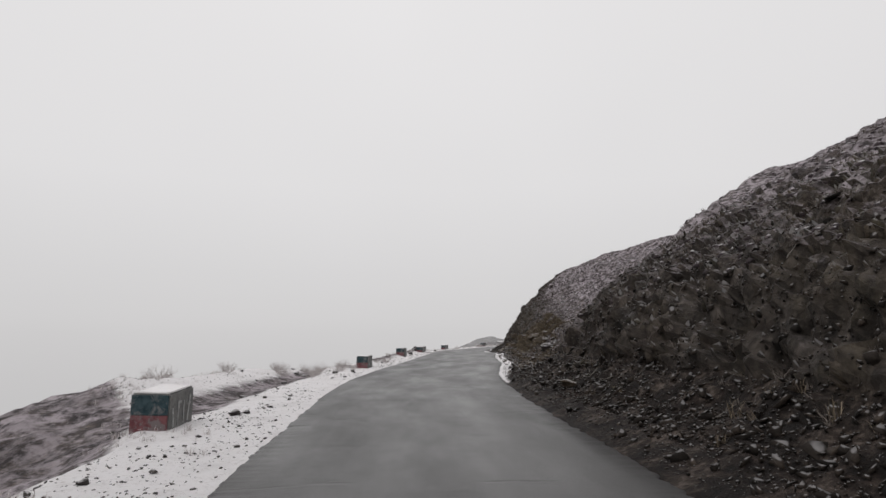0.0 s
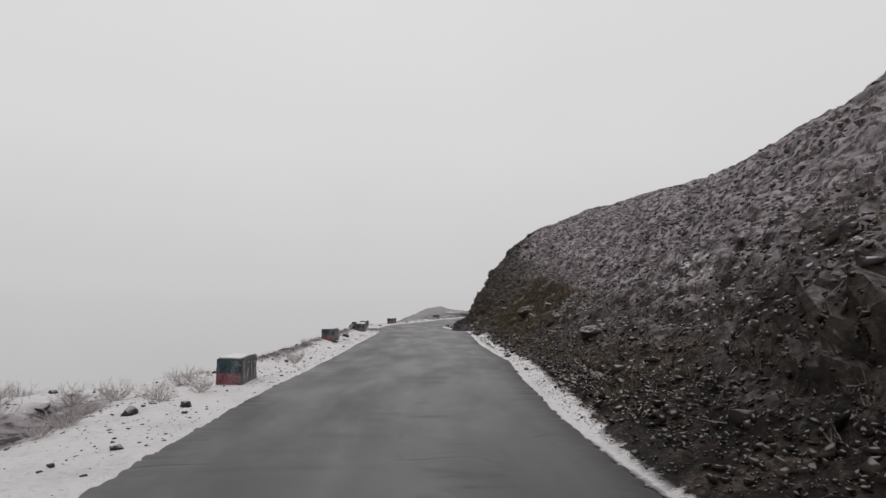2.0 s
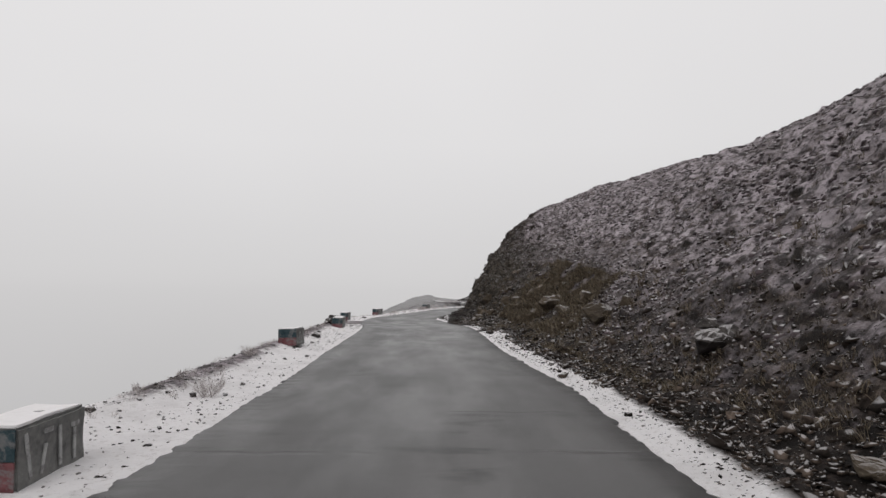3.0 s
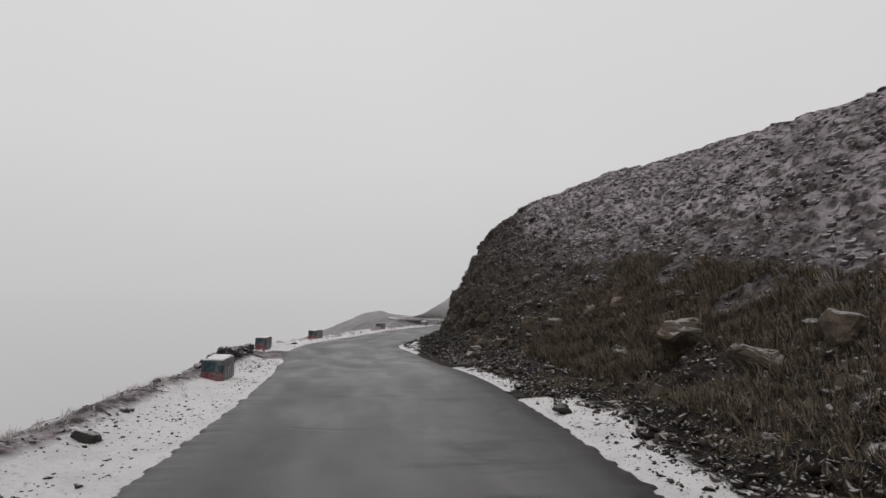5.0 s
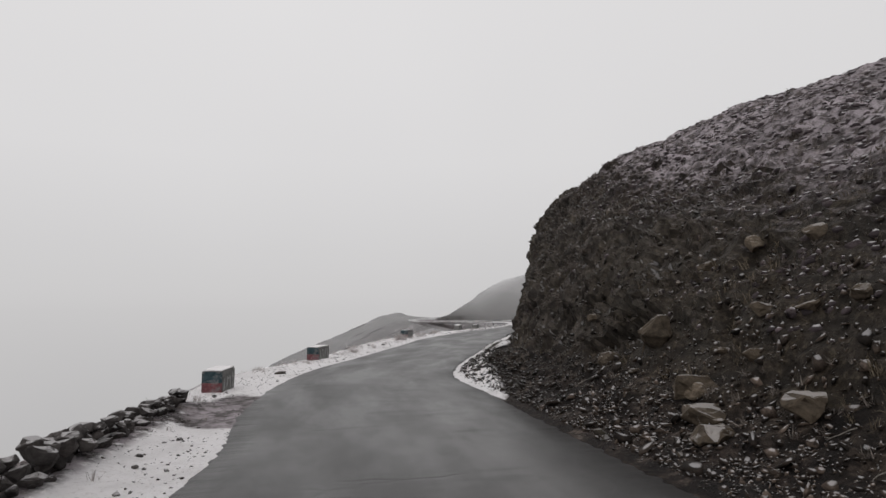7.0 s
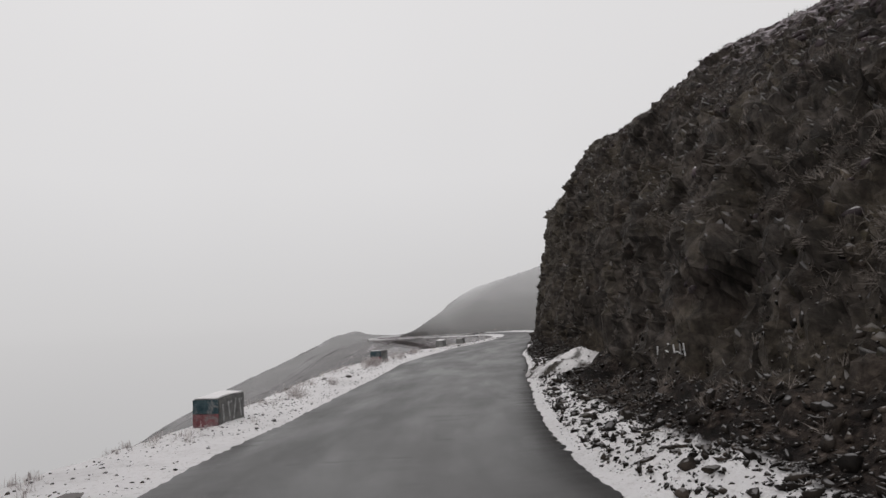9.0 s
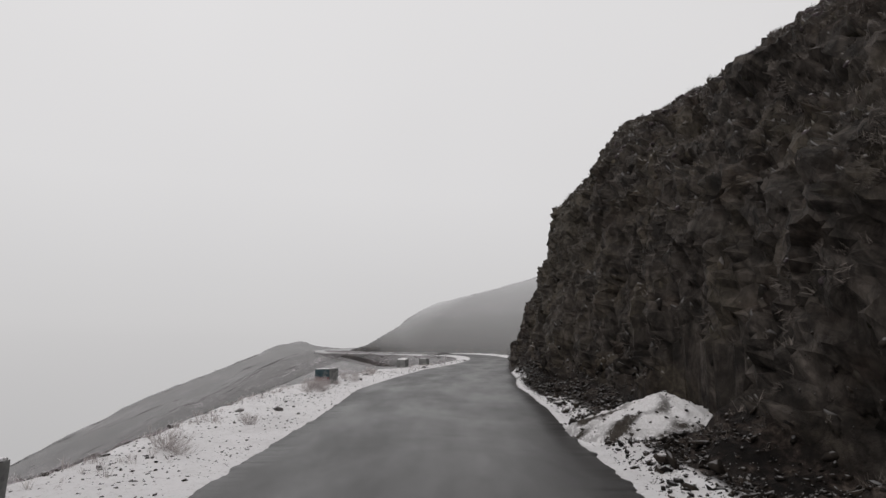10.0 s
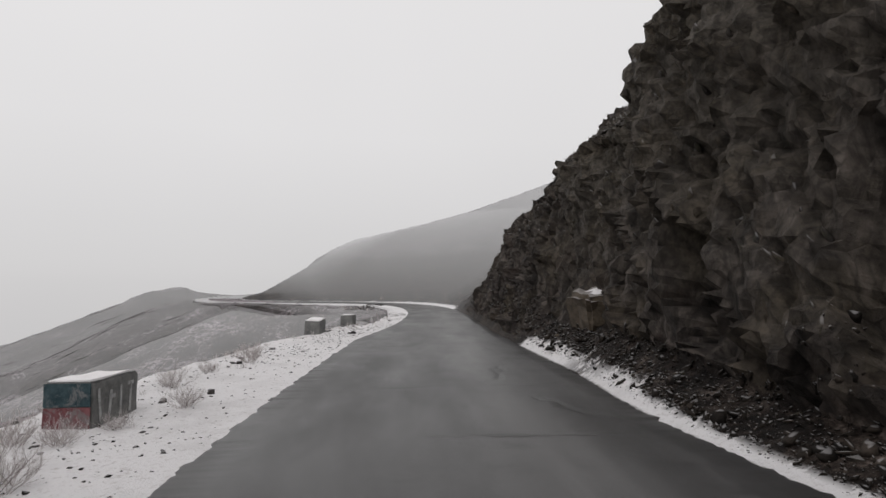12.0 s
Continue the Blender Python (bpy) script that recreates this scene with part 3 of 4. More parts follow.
            if 66 < qs[i] < 79:
                d -= 1.0 * math.exp(-(((p[0] - 7.1) ** 2 + (p[1] - 70.8) ** 2 + (p[2] - 0.5) ** 2) / 0.7))
            P[i, c] += N[i, c] * d * (0.35 if qs[i] > 116 else 1.0)
            if 68 < qs[i] < 80 and P[i, c, 2] < 1.0:
                room = math.hypot(P[i, c, 0] - 7.95, P[i, c, 1] - 74.5)
                P[i, c, 2] = min(P[i, c, 2], -0.28 + 4.0 * max(0.0, room - 1.35))
    me = bpy.data.meshes.new("ground")
    idx = np.arange(nq * cols).reshape(nq, cols)
    f = np.stack([idx[:-1, :-1], idx[:-1, 1:], idx[1:, 1:], idx[1:, :-1]], -1).reshape(-1, 4)
    me.from_pydata(P.reshape(-1, 3).tolist(), [], f.tolist())
    for k, a in A.items():
        me.attributes.new(k, "FLOAT", "POINT").data.foreach_set("value", a.reshape(-1).astype(np.float32))
    me.polygons.foreach_set("use_smooth", A["rock"].reshape(-1)[f[:, 0]] < 0.35)
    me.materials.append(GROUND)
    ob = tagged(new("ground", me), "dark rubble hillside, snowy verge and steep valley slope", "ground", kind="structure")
    return ob, P, N, qs, vs, nl, A


def build_gully():
    """The bowl inside the road's bend and the spur that closes it, sloping down from the road's edge."""
    xs, ys = np.arange(-110, 26, 0.7), np.arange(84, 186, 0.7)
    X, Y = np.meshgrid(xs, ys, indexing="ij")
    q = np.arange(92, 188, 0.5)
    cx, cy = line_x(q), line_y(q)
    tx, ty = np.gradient(cx), np.gradient(cy)
    t = np.hypot(tx, ty)
    far = np.hypot(X[..., None] - cx, Y[..., None] - cy)
    k = np.argmin(far, axis=2)
    side = (X - cx[k]) * ty[k] / t[k] - (Y - cy[k]) * tx[k] / t[k]
    d = np.maximum(far.min(axis=2) - table(HALF_LEFT, q[k]), 0)
    lip = np.maximum(np.sqrt(np.maximum(d - 1.0, 0) ** 2 + 1.0) - 1.0, 0)
    bowl = road_z(np.minimum(q[k], 150)) - 0.42 * np.minimum(lip, 5) - 0.48 * np.maximum(lip - 5, 0)
    # the spur's crest runs down to the west from a rounded shoulder behind the far road
    s = -((X - 6) * 0.95 + (Y - 152) * 0.31)
    across = (X - 6) * 0.31 - (Y - 152) * 0.95
    crest = 0.1 - 0.30 * np.maximum(s, 0) - 0.004 * np.maximum(s, 0) ** 2 - 0.05 * np.maximum(-s, 0)
    spur = crest - 0.48 * (np.sqrt(across**2 + 16) - 4)
    Z = np.where(bowl > spur, bowl, spur) + 1.1 * np.exp(-np.abs(bowl - spur) / 2.2) - 0.12
    blend = np.clip((d - 0.8) / 3, 0, 1)
    Z = Z * blend + (1 - blend) * (bowl - 0.12)
    mottle = 0 * X
    for i in range(len(xs)):
        for j in range(len(ys)):
            if -45 < xs[i] and d[i, j] > 0.8:
                p = Vector((xs[i], ys[j], 0))
                mottle[i, j] = noise.noise(p * 0.32) + 0.6 * noise.noise(p * 0.75)
                Z[i, j] += min(1, d[i, j] / 6) * (0.55 * noise.noise(p * 0.13) + 0.3 * noise.noise(p * 0.4) + 0.16 * noise.noise(p * 1.1))
    keep = (side < -table(HALF_LEFT, q[k]) - 0.15) & (q[k] > 100.5)
    idx = np.arange(X.size).reshape(X.shape)
    f = np.stack([idx[:-1, :-1], idx[1:, :-1], idx[1:, 1:], idx[:-1, 1:]], -1).reshape(-1, 4)
    f = f[keep.ravel()[f].all(axis=1)]
    used, inv = np.unique(f, return_inverse=True)
    me = bpy.data.meshes.new("gully")
    me.from_pydata(np.stack([X, Y, Z], -1).reshape(-1, 3)[used].tolist(), [], inv.reshape(-1, 4).tolist())
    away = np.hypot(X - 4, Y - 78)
    # last attribute imitates haze: more see-through with distance from the near road
    for name, a in (("dust_haze", 0.5 + 0.3 * mottle), ("tan", 0.2 + 0 * X), ("snow", np.clip(0.75 - d / 1.4, 0, 1)), ("haze_fade", np.clip((away - 18) / 85, 0.0, 0.62))):
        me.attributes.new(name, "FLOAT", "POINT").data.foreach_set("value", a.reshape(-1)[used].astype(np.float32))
    me.polygons.foreach_set("use_smooth", np.ones(len(f), bool))
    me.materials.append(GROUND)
    return tagged(new("gully", me), "heathy gully and spur inside the bend, part see-through to imitate haze", "ground", kind="structure")


ground, GP, GN, GQ, GV, GNL, GA = build_ground()
build_gully()
GROUND_TREE = BVHTree.FromPolygons([tuple(p) for p in GP.reshape(-1, 3)], [tuple(p.vertices) for p in ground.data.polygons])


def drop_to(x, y, top=60.0):
    hit = GROUND_TREE.ray_cast(Vector((x, y, top)), Vector((0, 0, -1)))
    return hit[0].z if hit[0] else 0.0


def build_road():
    qs = np.concatenate([np.arange(-90, -8, 2.0), np.arange(-8, 100, 0.06), np.arange(100, 136.5, 0.5)])
    us = (-1.0, -0.97, -0.8, -0.5, -0.2, 0.2, 0.5, 0.8, 0.97, 1.0)
    rows, lanes = [], []
    for q in qs:
        left = table(HALF_LEFT, q) + 0.06 * noise.noise(Vector((q * 0.35, 1, 0))) + 0.05 * noise.noise(Vector((q * 1.9, 4, 0))) + 0.07 * noise.noise(Vector((q * 5.3, 6, 0))) + 0.05 * noise.noise(Vector((q * 13.0, 8, 0)))
        right = table(HALF_RIGHT, q) + 0.06 * noise.noise(Vector((q * 0.35, 9, 0))) + 0.05 * noise.noise(Vector((q * 1.7, 14, 0))) + 0.08 * noise.noise(Vector((q * 4.9, 17, 0))) + 0.05 * noise.noise(Vector((q * 12.0, 19, 0)))
        if 54 < q < 66:
            left += 0.35 * math.sin((q - 54) / 12 * math.pi) ** 2
        row = []
        for u in us:
            w = u * (left if u < 0 else right)
            z = 0.0 if abs(u) < 0.99 else -0.06
            z += 0.012 * noise.noise(Vector((w * 0.7, q * 0.35, 0)))
            row.append(at(q, w, z).tolist())
            lanes.append((w, q, 0.0))
        rows.append(row)
    n = len(us)
    me = bpy.data.meshes.new("road")
    f = [(i * n + k, i * n + k + 1, (i + 1) * n + k + 1, (i + 1) * n + k) for i in range(len(qs) - 1) for k in range(n - 1)]
    me.from_pydata([p for r in rows for p in r], [], f)
    me.attributes.new("lane", "FLOAT_VECTOR", "POINT").data.foreach_set("vector", np.array(lanes, np.float32).ravel())
    me.polygons.foreach_set("use_smooth", np.ones(len(f), bool))
    me.materials.append(ASPHALT)
    return tagged(new("road", me), "worn wet grey asphalt mountain road", "road", kind="structure")


build_road()


# ---- small helpers for things ----
def part(name, bm, material, parent=None, label=""):
    me = bpy.data.meshes.new(name)
    bm.to_mesh(me)
    bm.free()
    me.materials.append(material)
    ob = new(name, me)
    ob.parent = parent
    return tagged(ob, label)


def box(w, l, h, z=0.0, x=0.0, y=0.0, bevel=0.02, wear=0.0, seed=0):
    bm = bmesh.new()
    bmesh.ops.create_cube(bm, size=1.0, matrix=Matrix.Translation((x, y, z + h / 2)) @ Matrix.Diagonal((w, l, h, 1)))
    if wear:
        bmesh.ops.subdivide_edges(bm, edges=bm.edges[:], cuts=4, use_grid_fill=True)
    if bevel:
        sharp = [e for e in bm.edges if len(e.link_faces) == 2 and e.calc_face_angle(0) > 0.5]
        bmesh.ops.bevel(bm, geom=sharp, offset=bevel, segments=2, affect="EDGES")
    for v in bm.verts if wear else ():
        v.co += wear * noise.noise_vector(v.co * 3.1 + Vector((seed, 0, 0)))
    return bm


def rock_mesh(seed, points=13, squash=(1, 1, 0.7), fine=0):
    """An angular stone about one metre across: the hull of a few points, with broken edges where fine is over 0."""
    r = random.Random(seed)
    bm = bmesh.new()
    for _ in range(points):
        d = Vector((r.gauss(0, 1), r.gauss(0, 1), r.gauss(0, 1))).normalized() * r.uniform(0.36, 0.56)
        bm.verts.new((d.x * squash[0], d.y * squash[1], d.z * squash[2]))
    hull = bmesh.ops.convex_hull(bm, input=bm.verts[:])
    bmesh.ops.delete(bm, geom=[g for g in hull["geom_interior"] if isinstance(g, bmesh.types.BMVert)], context="VERTS")
    if fine:
        bmesh.ops.bevel(bm, geom=bm.edges[:], offset=0.02, segments=1, affect="EDGES")
        bmesh.ops.triangulate(bm, faces=bm.faces[:])
        bmesh.ops.subdivide_edges(bm, edges=[e for e in bm.edges if e.calc_length() > 0.14], cuts=fine, use_grid_fill=True)
        for v in bm.verts:
            v.co += 0.05 * noise.noise_vector(v.co * 4 + Vector((seed * 3.7, 0, 0))) + (0.02 if fine < 2 else 0.035) * noise.noise_vector(v.co * 11)
    return bm


def shared(name, bm, material):
    me = bpy.data.meshes.new(name)
    bm.to_mesh(me)
    bm.free()
    me.materials.append(material)
    return me


def scatter(name, bases, places, material, label, category):
    """Many small pieces in one mesh. places: (position, 3x3 turn, size)."""
    V, F, off = [], [], 0
    for k, (pos, turn, size) in enumerate(places):
        bv, bf = bases[k % len(bases)]
        V.append(bv @ (np.array(turn).T * size) + np.array(pos))
        F.append(bf + off)
        off += len(bv)
    V, F = np.concatenate(V), np.concatenate(F)
    me = bpy.data.meshes.new(name)
    me.vertices.add(len(V))
    me.vertices.foreach_set("co", V.astype(np.float32).ravel())
    n = F.shape[1]
    me.loops.add(F.size)
    me.loops.foreach_set("vertex_index", F.astype(np.int32).ravel())
    me.polygons.add(len(F))
    me.polygons.foreach_set("loop_start", np.arange(0, F.size, n, dtype=np.int32))
    me.polygons.foreach_set("loop_total", np.full(len(F), n, np.int32))
    me.update(calc_edges=True)
    me.validate()
    me.materials.append(material)
    return tagged(new(name, me), label, category, kind="stuff")


def arrays(bm):
    bmesh.ops.triangulate(bm, faces=bm.faces[:])
    bm.verts.index_update()
    out = np.array([v.co for v in bm.verts]), np.array([[v.index for v in f.verts] for f in bm.faces])
    bm.free()
    return out


# ---- parapet blocks on the valley edge ----
def parapet_block(q_place, turn, seed, size=(0.52, 1.02, 0.56), lean=0.0, painted=True, label=""):
    w, l, h = size
    x, y = q_place
    ob = new("parapet_block")
    z = drop_to(x, y) - 0.04
    body = part("body", box(w, l, h, 0, bevel=0.025, wear=0.02, seed=seed), CONCRETE, ob)
    if painted:
        part("green_band", box(w * 0.97, 0.012, h * 0.48, h * 0.49, 0, -l / 2 - 0.008, 0.003, 0.006, seed), GREENPAINT, body, "faded dark green painted band")
        part("red_band", box(w * 0.97, 0.012, h * 0.46, h * 0.02, 0, -l / 2 - 0.008, 0.003, 0.006, seed), REDPAINT, body, "faded red painted band")
        r = random.Random(seed)
        for k in range(4):
            bm = box(0.012, 0.045, h * r.uniform(0.45, 0.75), h * 0.14, w / 2 + 0.008, -l * 0.36 + k * l * 0.22, 0.003)
            bmesh.ops.rotate(bm, verts=bm.verts[:], cent=(w / 2, -l * 0.36 + k * l * 0.22, h / 2), matrix=Matrix.Rotation(r.uniform(-0.25, 0.25), 3, "X"))
            part("painted_stroke", bm, WORNPAINT, body, "chalky grey painted stroke")
            if k % 2:
                part("painted_stroke", box(0.012, l * 0.13, 0.045, h * r.uniform(0.55, 0.8), w / 2 + 0.008, -l * 0.30 + k * l * 0.2, 0.003), WORNPAINT, body, "chalky grey painted stroke")
    part("snow_cap", box(w * 0.9, l * 0.94, 0.03, h - 0.012, 0, 0, 0.012, 0.02, seed + 3), SNOWCAP, ob, "thin crust of snow")
    ob.matrix_world = pose(x, y, z, lean, lean * 0.7, turn)
    return tagged(ob, label or "weathered concrete parapet block painted green over red", "road block", "parapet blocks along the valley edge")


parapet_block((-3.15, 9.2), 8, 1, (0.6, 1.15, 0.66), 1.5)
parapet_block((-2.78, 25.95), -2, 2)
parapet_block((-2.55, 37.95), -3, 3, (0.53, 1.05, 0.5), -2, True, "weathered parapet block, paint smeared blue and red, snow on top")
parapet_block((-3.3, 62.9), -8, 4, (0.55, 0.9, 0.6), 2)
parapet_block((-2.2, 47.75), -2, 9, (0.5, 1.0, 0.5), 2, True, "grimy parapet block, green and red paint mostly worn away")
parapet_block((-1.35, 72.0), -20, 5, (0.55, 1.05, 0.56), 1)
parapet_block((3.64, 88.25), -24, 6, (0.55, 1.1, 0.56), -2)
# far two left unpainted: plain grey stands in for paint muted by haze
parapet_block((9.1, 99.2), -26, 7, (0.5, 0.95, 0.5), 3, False, "plain grey parapet block, paint left off for haze, with a snow crust")
parapet_block((11.6, 103.6), -26, 8, (0.5, 0.95, 0.5), -1, False, "plain grey parapet block, paint left off for haze, with a snow crust")


# ---- slope sampling ----
def slope_point(q, v):
    """Place and normal on the uphill side at distance q along the road and v from the asphalt."""
    i = int(np.clip(np.searchsorted(GQ, q) - 1, 0, len(GQ) - 2))
    j = int(np.clip(np.searchsorted(GV[i], v) - 1, 0, GV.shape[1] - 2))
    c = GNL + 3 + j
    a = min(1.0, max(0.0, (q - GQ[i]) / (GQ[i + 1] - GQ[i])))
    b = min(1.0, max(0.0, (v - GV[i, j]) / (GV[i, j + 1] - GV[i, j] + 1e-9)))
    p = (1 - a) * ((1 - b) * GP[i, c] + b * GP[i, c + 1]) + a * ((1 - b) * GP[i + 1, c] + b * GP[i + 1, c + 1])
    return p, GN[i, c], i, c


def verge_point(q, l):
    p = at(q, -table(HALF_LEFT, q) - l)
    return p[0], p[1], drop_to(p[0], p[1])


def turn_to(n, r, spin=6.3, wild=0.5):
    """A turn whose up axis leans with the slope."""
    n = (Vector(n) + Vector((r.uniform(-wild, wild), r.uniform(-wild, wild), r.uniform(-wild, wild)))).normalized()
    return np.array((n.to_track_quat("Z", "Y").to_matrix() @ Matrix.Rotation(r.uniform(0, spin), 3, "Z")))


# ---- loose rubble, crag pieces and gravel ----
SHARDS = [arrays(rock_mesh(40 + k, 9, (1, r1, r2))) for k, (r1, r2) in enumerate(((0.7, 0.4), (0.9, 0.5), (0.5, 0.3), (0.8, 0.25), (1, 0.55), (0.35, 0.3), (0.6, 0.45), (0.9, 0.3)))]
CHIPS = [arrays(rock_mesh(60 + k, 8, (1, 0.75, 0.4))) for k in range(6)]
CRAGS = [rock_mesh(80 + k, 12, sq) for k, sq in enumerate(((0.6, 0.45, 1.2), (0.8, 0.5, 1.0), (0.5, 0.35, 1.4), (0.7, 0.6, 0.9), (0.45, 0.3, 1.3), (0.9, 0.4, 1.0)))]


def rubble():
    r = random.Random(5)
    out = []
    while len(out) < 52000:
        q = r.uniform(-4, 62) if r.random() < 0.7 else r.uniform(62, 104)
        v = abs(r.gauss(0, 1.0)) * (2.1 if q < 62 else 1.2) + 0.2
        strip = table(STRIP, q)
        if v > 7 or (v < strip * 0.8 and r.random() > (0.16 if q < 60 else 0.4)) or (q < 30 and v < 0.6 and r.random() > 0.2):
            continue
        p, n, *_ = slope_point(q, v)
        if n[2] < 0.4:
            continue
        size = min(0.36, 0.028 + 0.05 * r.expovariate(1.0))
        out.append((p + n * size * r.uniform(-0.04, 0.2), turn_to(n, r, wild=0.9), size))
    low = [o for o in out if o[0][1] < 21 or o[0][1] > 58]
    pale = [o for o in out if 21 <= o[0][1] <= 58]
    scatter("rubble", SHARDS, low, RUBBLE, "dark broken rubble strewn under the rock face", "rubble")
    scatter("rubble", SHARDS, pale, PALERUBBLE, "brown rubble dusted with snow below the bank", "rubble")


def crag_places(seed, count, biggest):
    r = random.Random(seed)
    out = []
    while len(out) < count:
        q = r.uniform(-4, 15) if r.random() < 0.28 else r.uniform(58, 106)
        v = r.uniform(1.2, 6)
        p, n, i, c = slope_point(q, v)
        if GA["rock"][i, c] < 0.3 or p[2] > 9 or (abs(p[1] - 68.0) < 1.3 and p[2] < 1.3):
            continue
        size = min(biggest, 0.22 + 0.3 * r.expovariate(1.3))
        lean = Euler((-0.57 + r.gauss(0, 0.2), r.gauss(0, 0.25), r.gauss(0, 0.45))).to_matrix()
        out.append((p - n * size * 0.36, lean, size * 1.2))
    return out


def crags():
    """The rock face's loose blocks: the larger ones singly, the rest as one mass."""
    meshes = [shared("rock", bm.copy(), ROCK) for bm in CRAGS]
    for k, (p, lean, size) in enumerate(crag_places(8, 260, 1.0)):
        ob = new("rock", meshes[k % 6])
        ob.parent = ground
        ob.matrix_world = Matrix.Translation(p.tolist()) @ lean.to_4x4() @ Matrix.Scale(size, 4)
    rest = [(p, np.array(m), size) for p, m, size in crag_places(9, 8500, 0.40)]
    return scatter("crag_pieces", [arrays(rock_mesh(90 + k, 11, sq)) for k, sq in enumerate(((0.6, 0.4, 1.2), (0.8, 0.35, 1.1), (0.5, 0.3, 1.4), (0.7, 0.5, 0.9), (0.4, 0.25, 1.5), (0.9, 0.4, 1.0)))], rest, ROCK, "angular pieces of dark wet rock in the face", "rock")


def gravel():
    r = random.Random(11)
    out = []
    while len(out) < 33000:
        q = r.uniform(-2, 110)
        size = 0.016 + 0.018 * r.expovariate(1.0)
        if r.random() < 0.6:
            l = r.uniform(0.1, table(VERGE, q) + 0.6)
            if r.random() > 0.4 + 0.7 * noise.noise(Vector((q * 0.4, l * 0.7, 2))):
                continue
            p = verge_point(q, l)
            n = (0, 0, 1)
            size *= 1.55
        else:
            v = r.uniform(0.1, max(0.7, table(STRIP, q) + 0.5))
            p, n, *_ = slope_point(q, v)
        out.append((np.array(p), turn_to(n, r), min(size, 0.11)))
    return scatter("gravel", CHIPS, out, RUBBLE, "dark gravel and chips lying on the snow", "gravel")


rubble()
crags()
gravel()


# ---- single stones and boulders ----
STONES = [shared("stone", rock_mesh(20 + k, 16, (1, 0.8, 0.4 + 0.05 * k), 1), WALLSTONE) for k in range(6)]
DARKSTONES = [shared("stone", rock_mesh(120 + k, 13, (1, 0.75, 0.45)), ROCK) for k in range(5)]


def lone_stone(x, y, size, seed, label, group, meshes=STONES, z=None):
    r = random.Random(seed)
    ob = new("stone", meshes[seed % len(meshes)])
    ob.matrix_world = Matrix.Translation((x, y, (drop_to(x, y) if z is None else z) + size * 0.1)) @ Euler((r.uniform(-0.2, 0.2), r.uniform(-0.2, 0.2), r.uniform(0, 6.3))).to_matrix().to_4x4() @ Matrix.Scale(size, 4)
    return tagged(ob, label, "stone", group)


def verge_stones():
    r = random.Random(3)
    n = 0
    while n < 240:
        q = r.uniform(4, 108)
        l = r.uniform(0.25, table(VERGE, q) + 0.2)
        if noise.noise(Vector((q * 0.3, l * 0.6, 2))) < -0.1 and r.random() < 0.7:
            continue
        x, y, z = verge_point(q, l)
        lone_stone(x, y, 0.06 + 0.065 * r.expovariate(1.2), 300 + n, "small dark stone lying on the snowy verge", "stones on the valley verge")
        n += 1
    n = 0
    while n < 130:
        q = r.uniform(15, 106)
        v = r.uniform(0.2, table(STRIP, q) + 0.7)
        p, *_ = slope_point(q, v)
        lone_stone(p[0], p[1], 0.06 + 0.045 * r.expovariate(1.2), 600 + n, "dark angular stone at the foot of the slope", "stones at the foot of the slope", DARKSTONES, float(p[2]))
        n += 1


verge_stones()
for k, (x, y, size) in enumerate(((-2.5, 10.7, 0.38), (-2.35, 10.9, 0.22), (-2.7, 23.0, 0.3), (-3.3, 22.4, 0.34), (-4.6, 20.2, 0.3), (-2.3, 41.1, 0.4), (-2.1, 39.0, 0.22))):
    lone_stone(x, y, size, 900 + k, "flat grey stone half sunk in verge snow", "stones on the valley verge")


def boulder(x, y, size, seed, material, label, squash=(1, 0.8, 0.7), sink=0.2, spin=0.0, lean=(0, 0), z=None):
    bm = rock_mesh(seed, 18, squash, 2)
    bmesh.ops.scale(bm, vec=(size, size, size), verts=bm.verts[:])
    ob = part("boulder", bm, material)
    if z is None:
        z = drop_to(x, y)
    ob.matrix_world = pose(x, y, z + size * squash[2] * (0.5 - sink), lean[0], lean[1], spin)
    return tagged(ob, label, "boulder", "boulders along the slope")


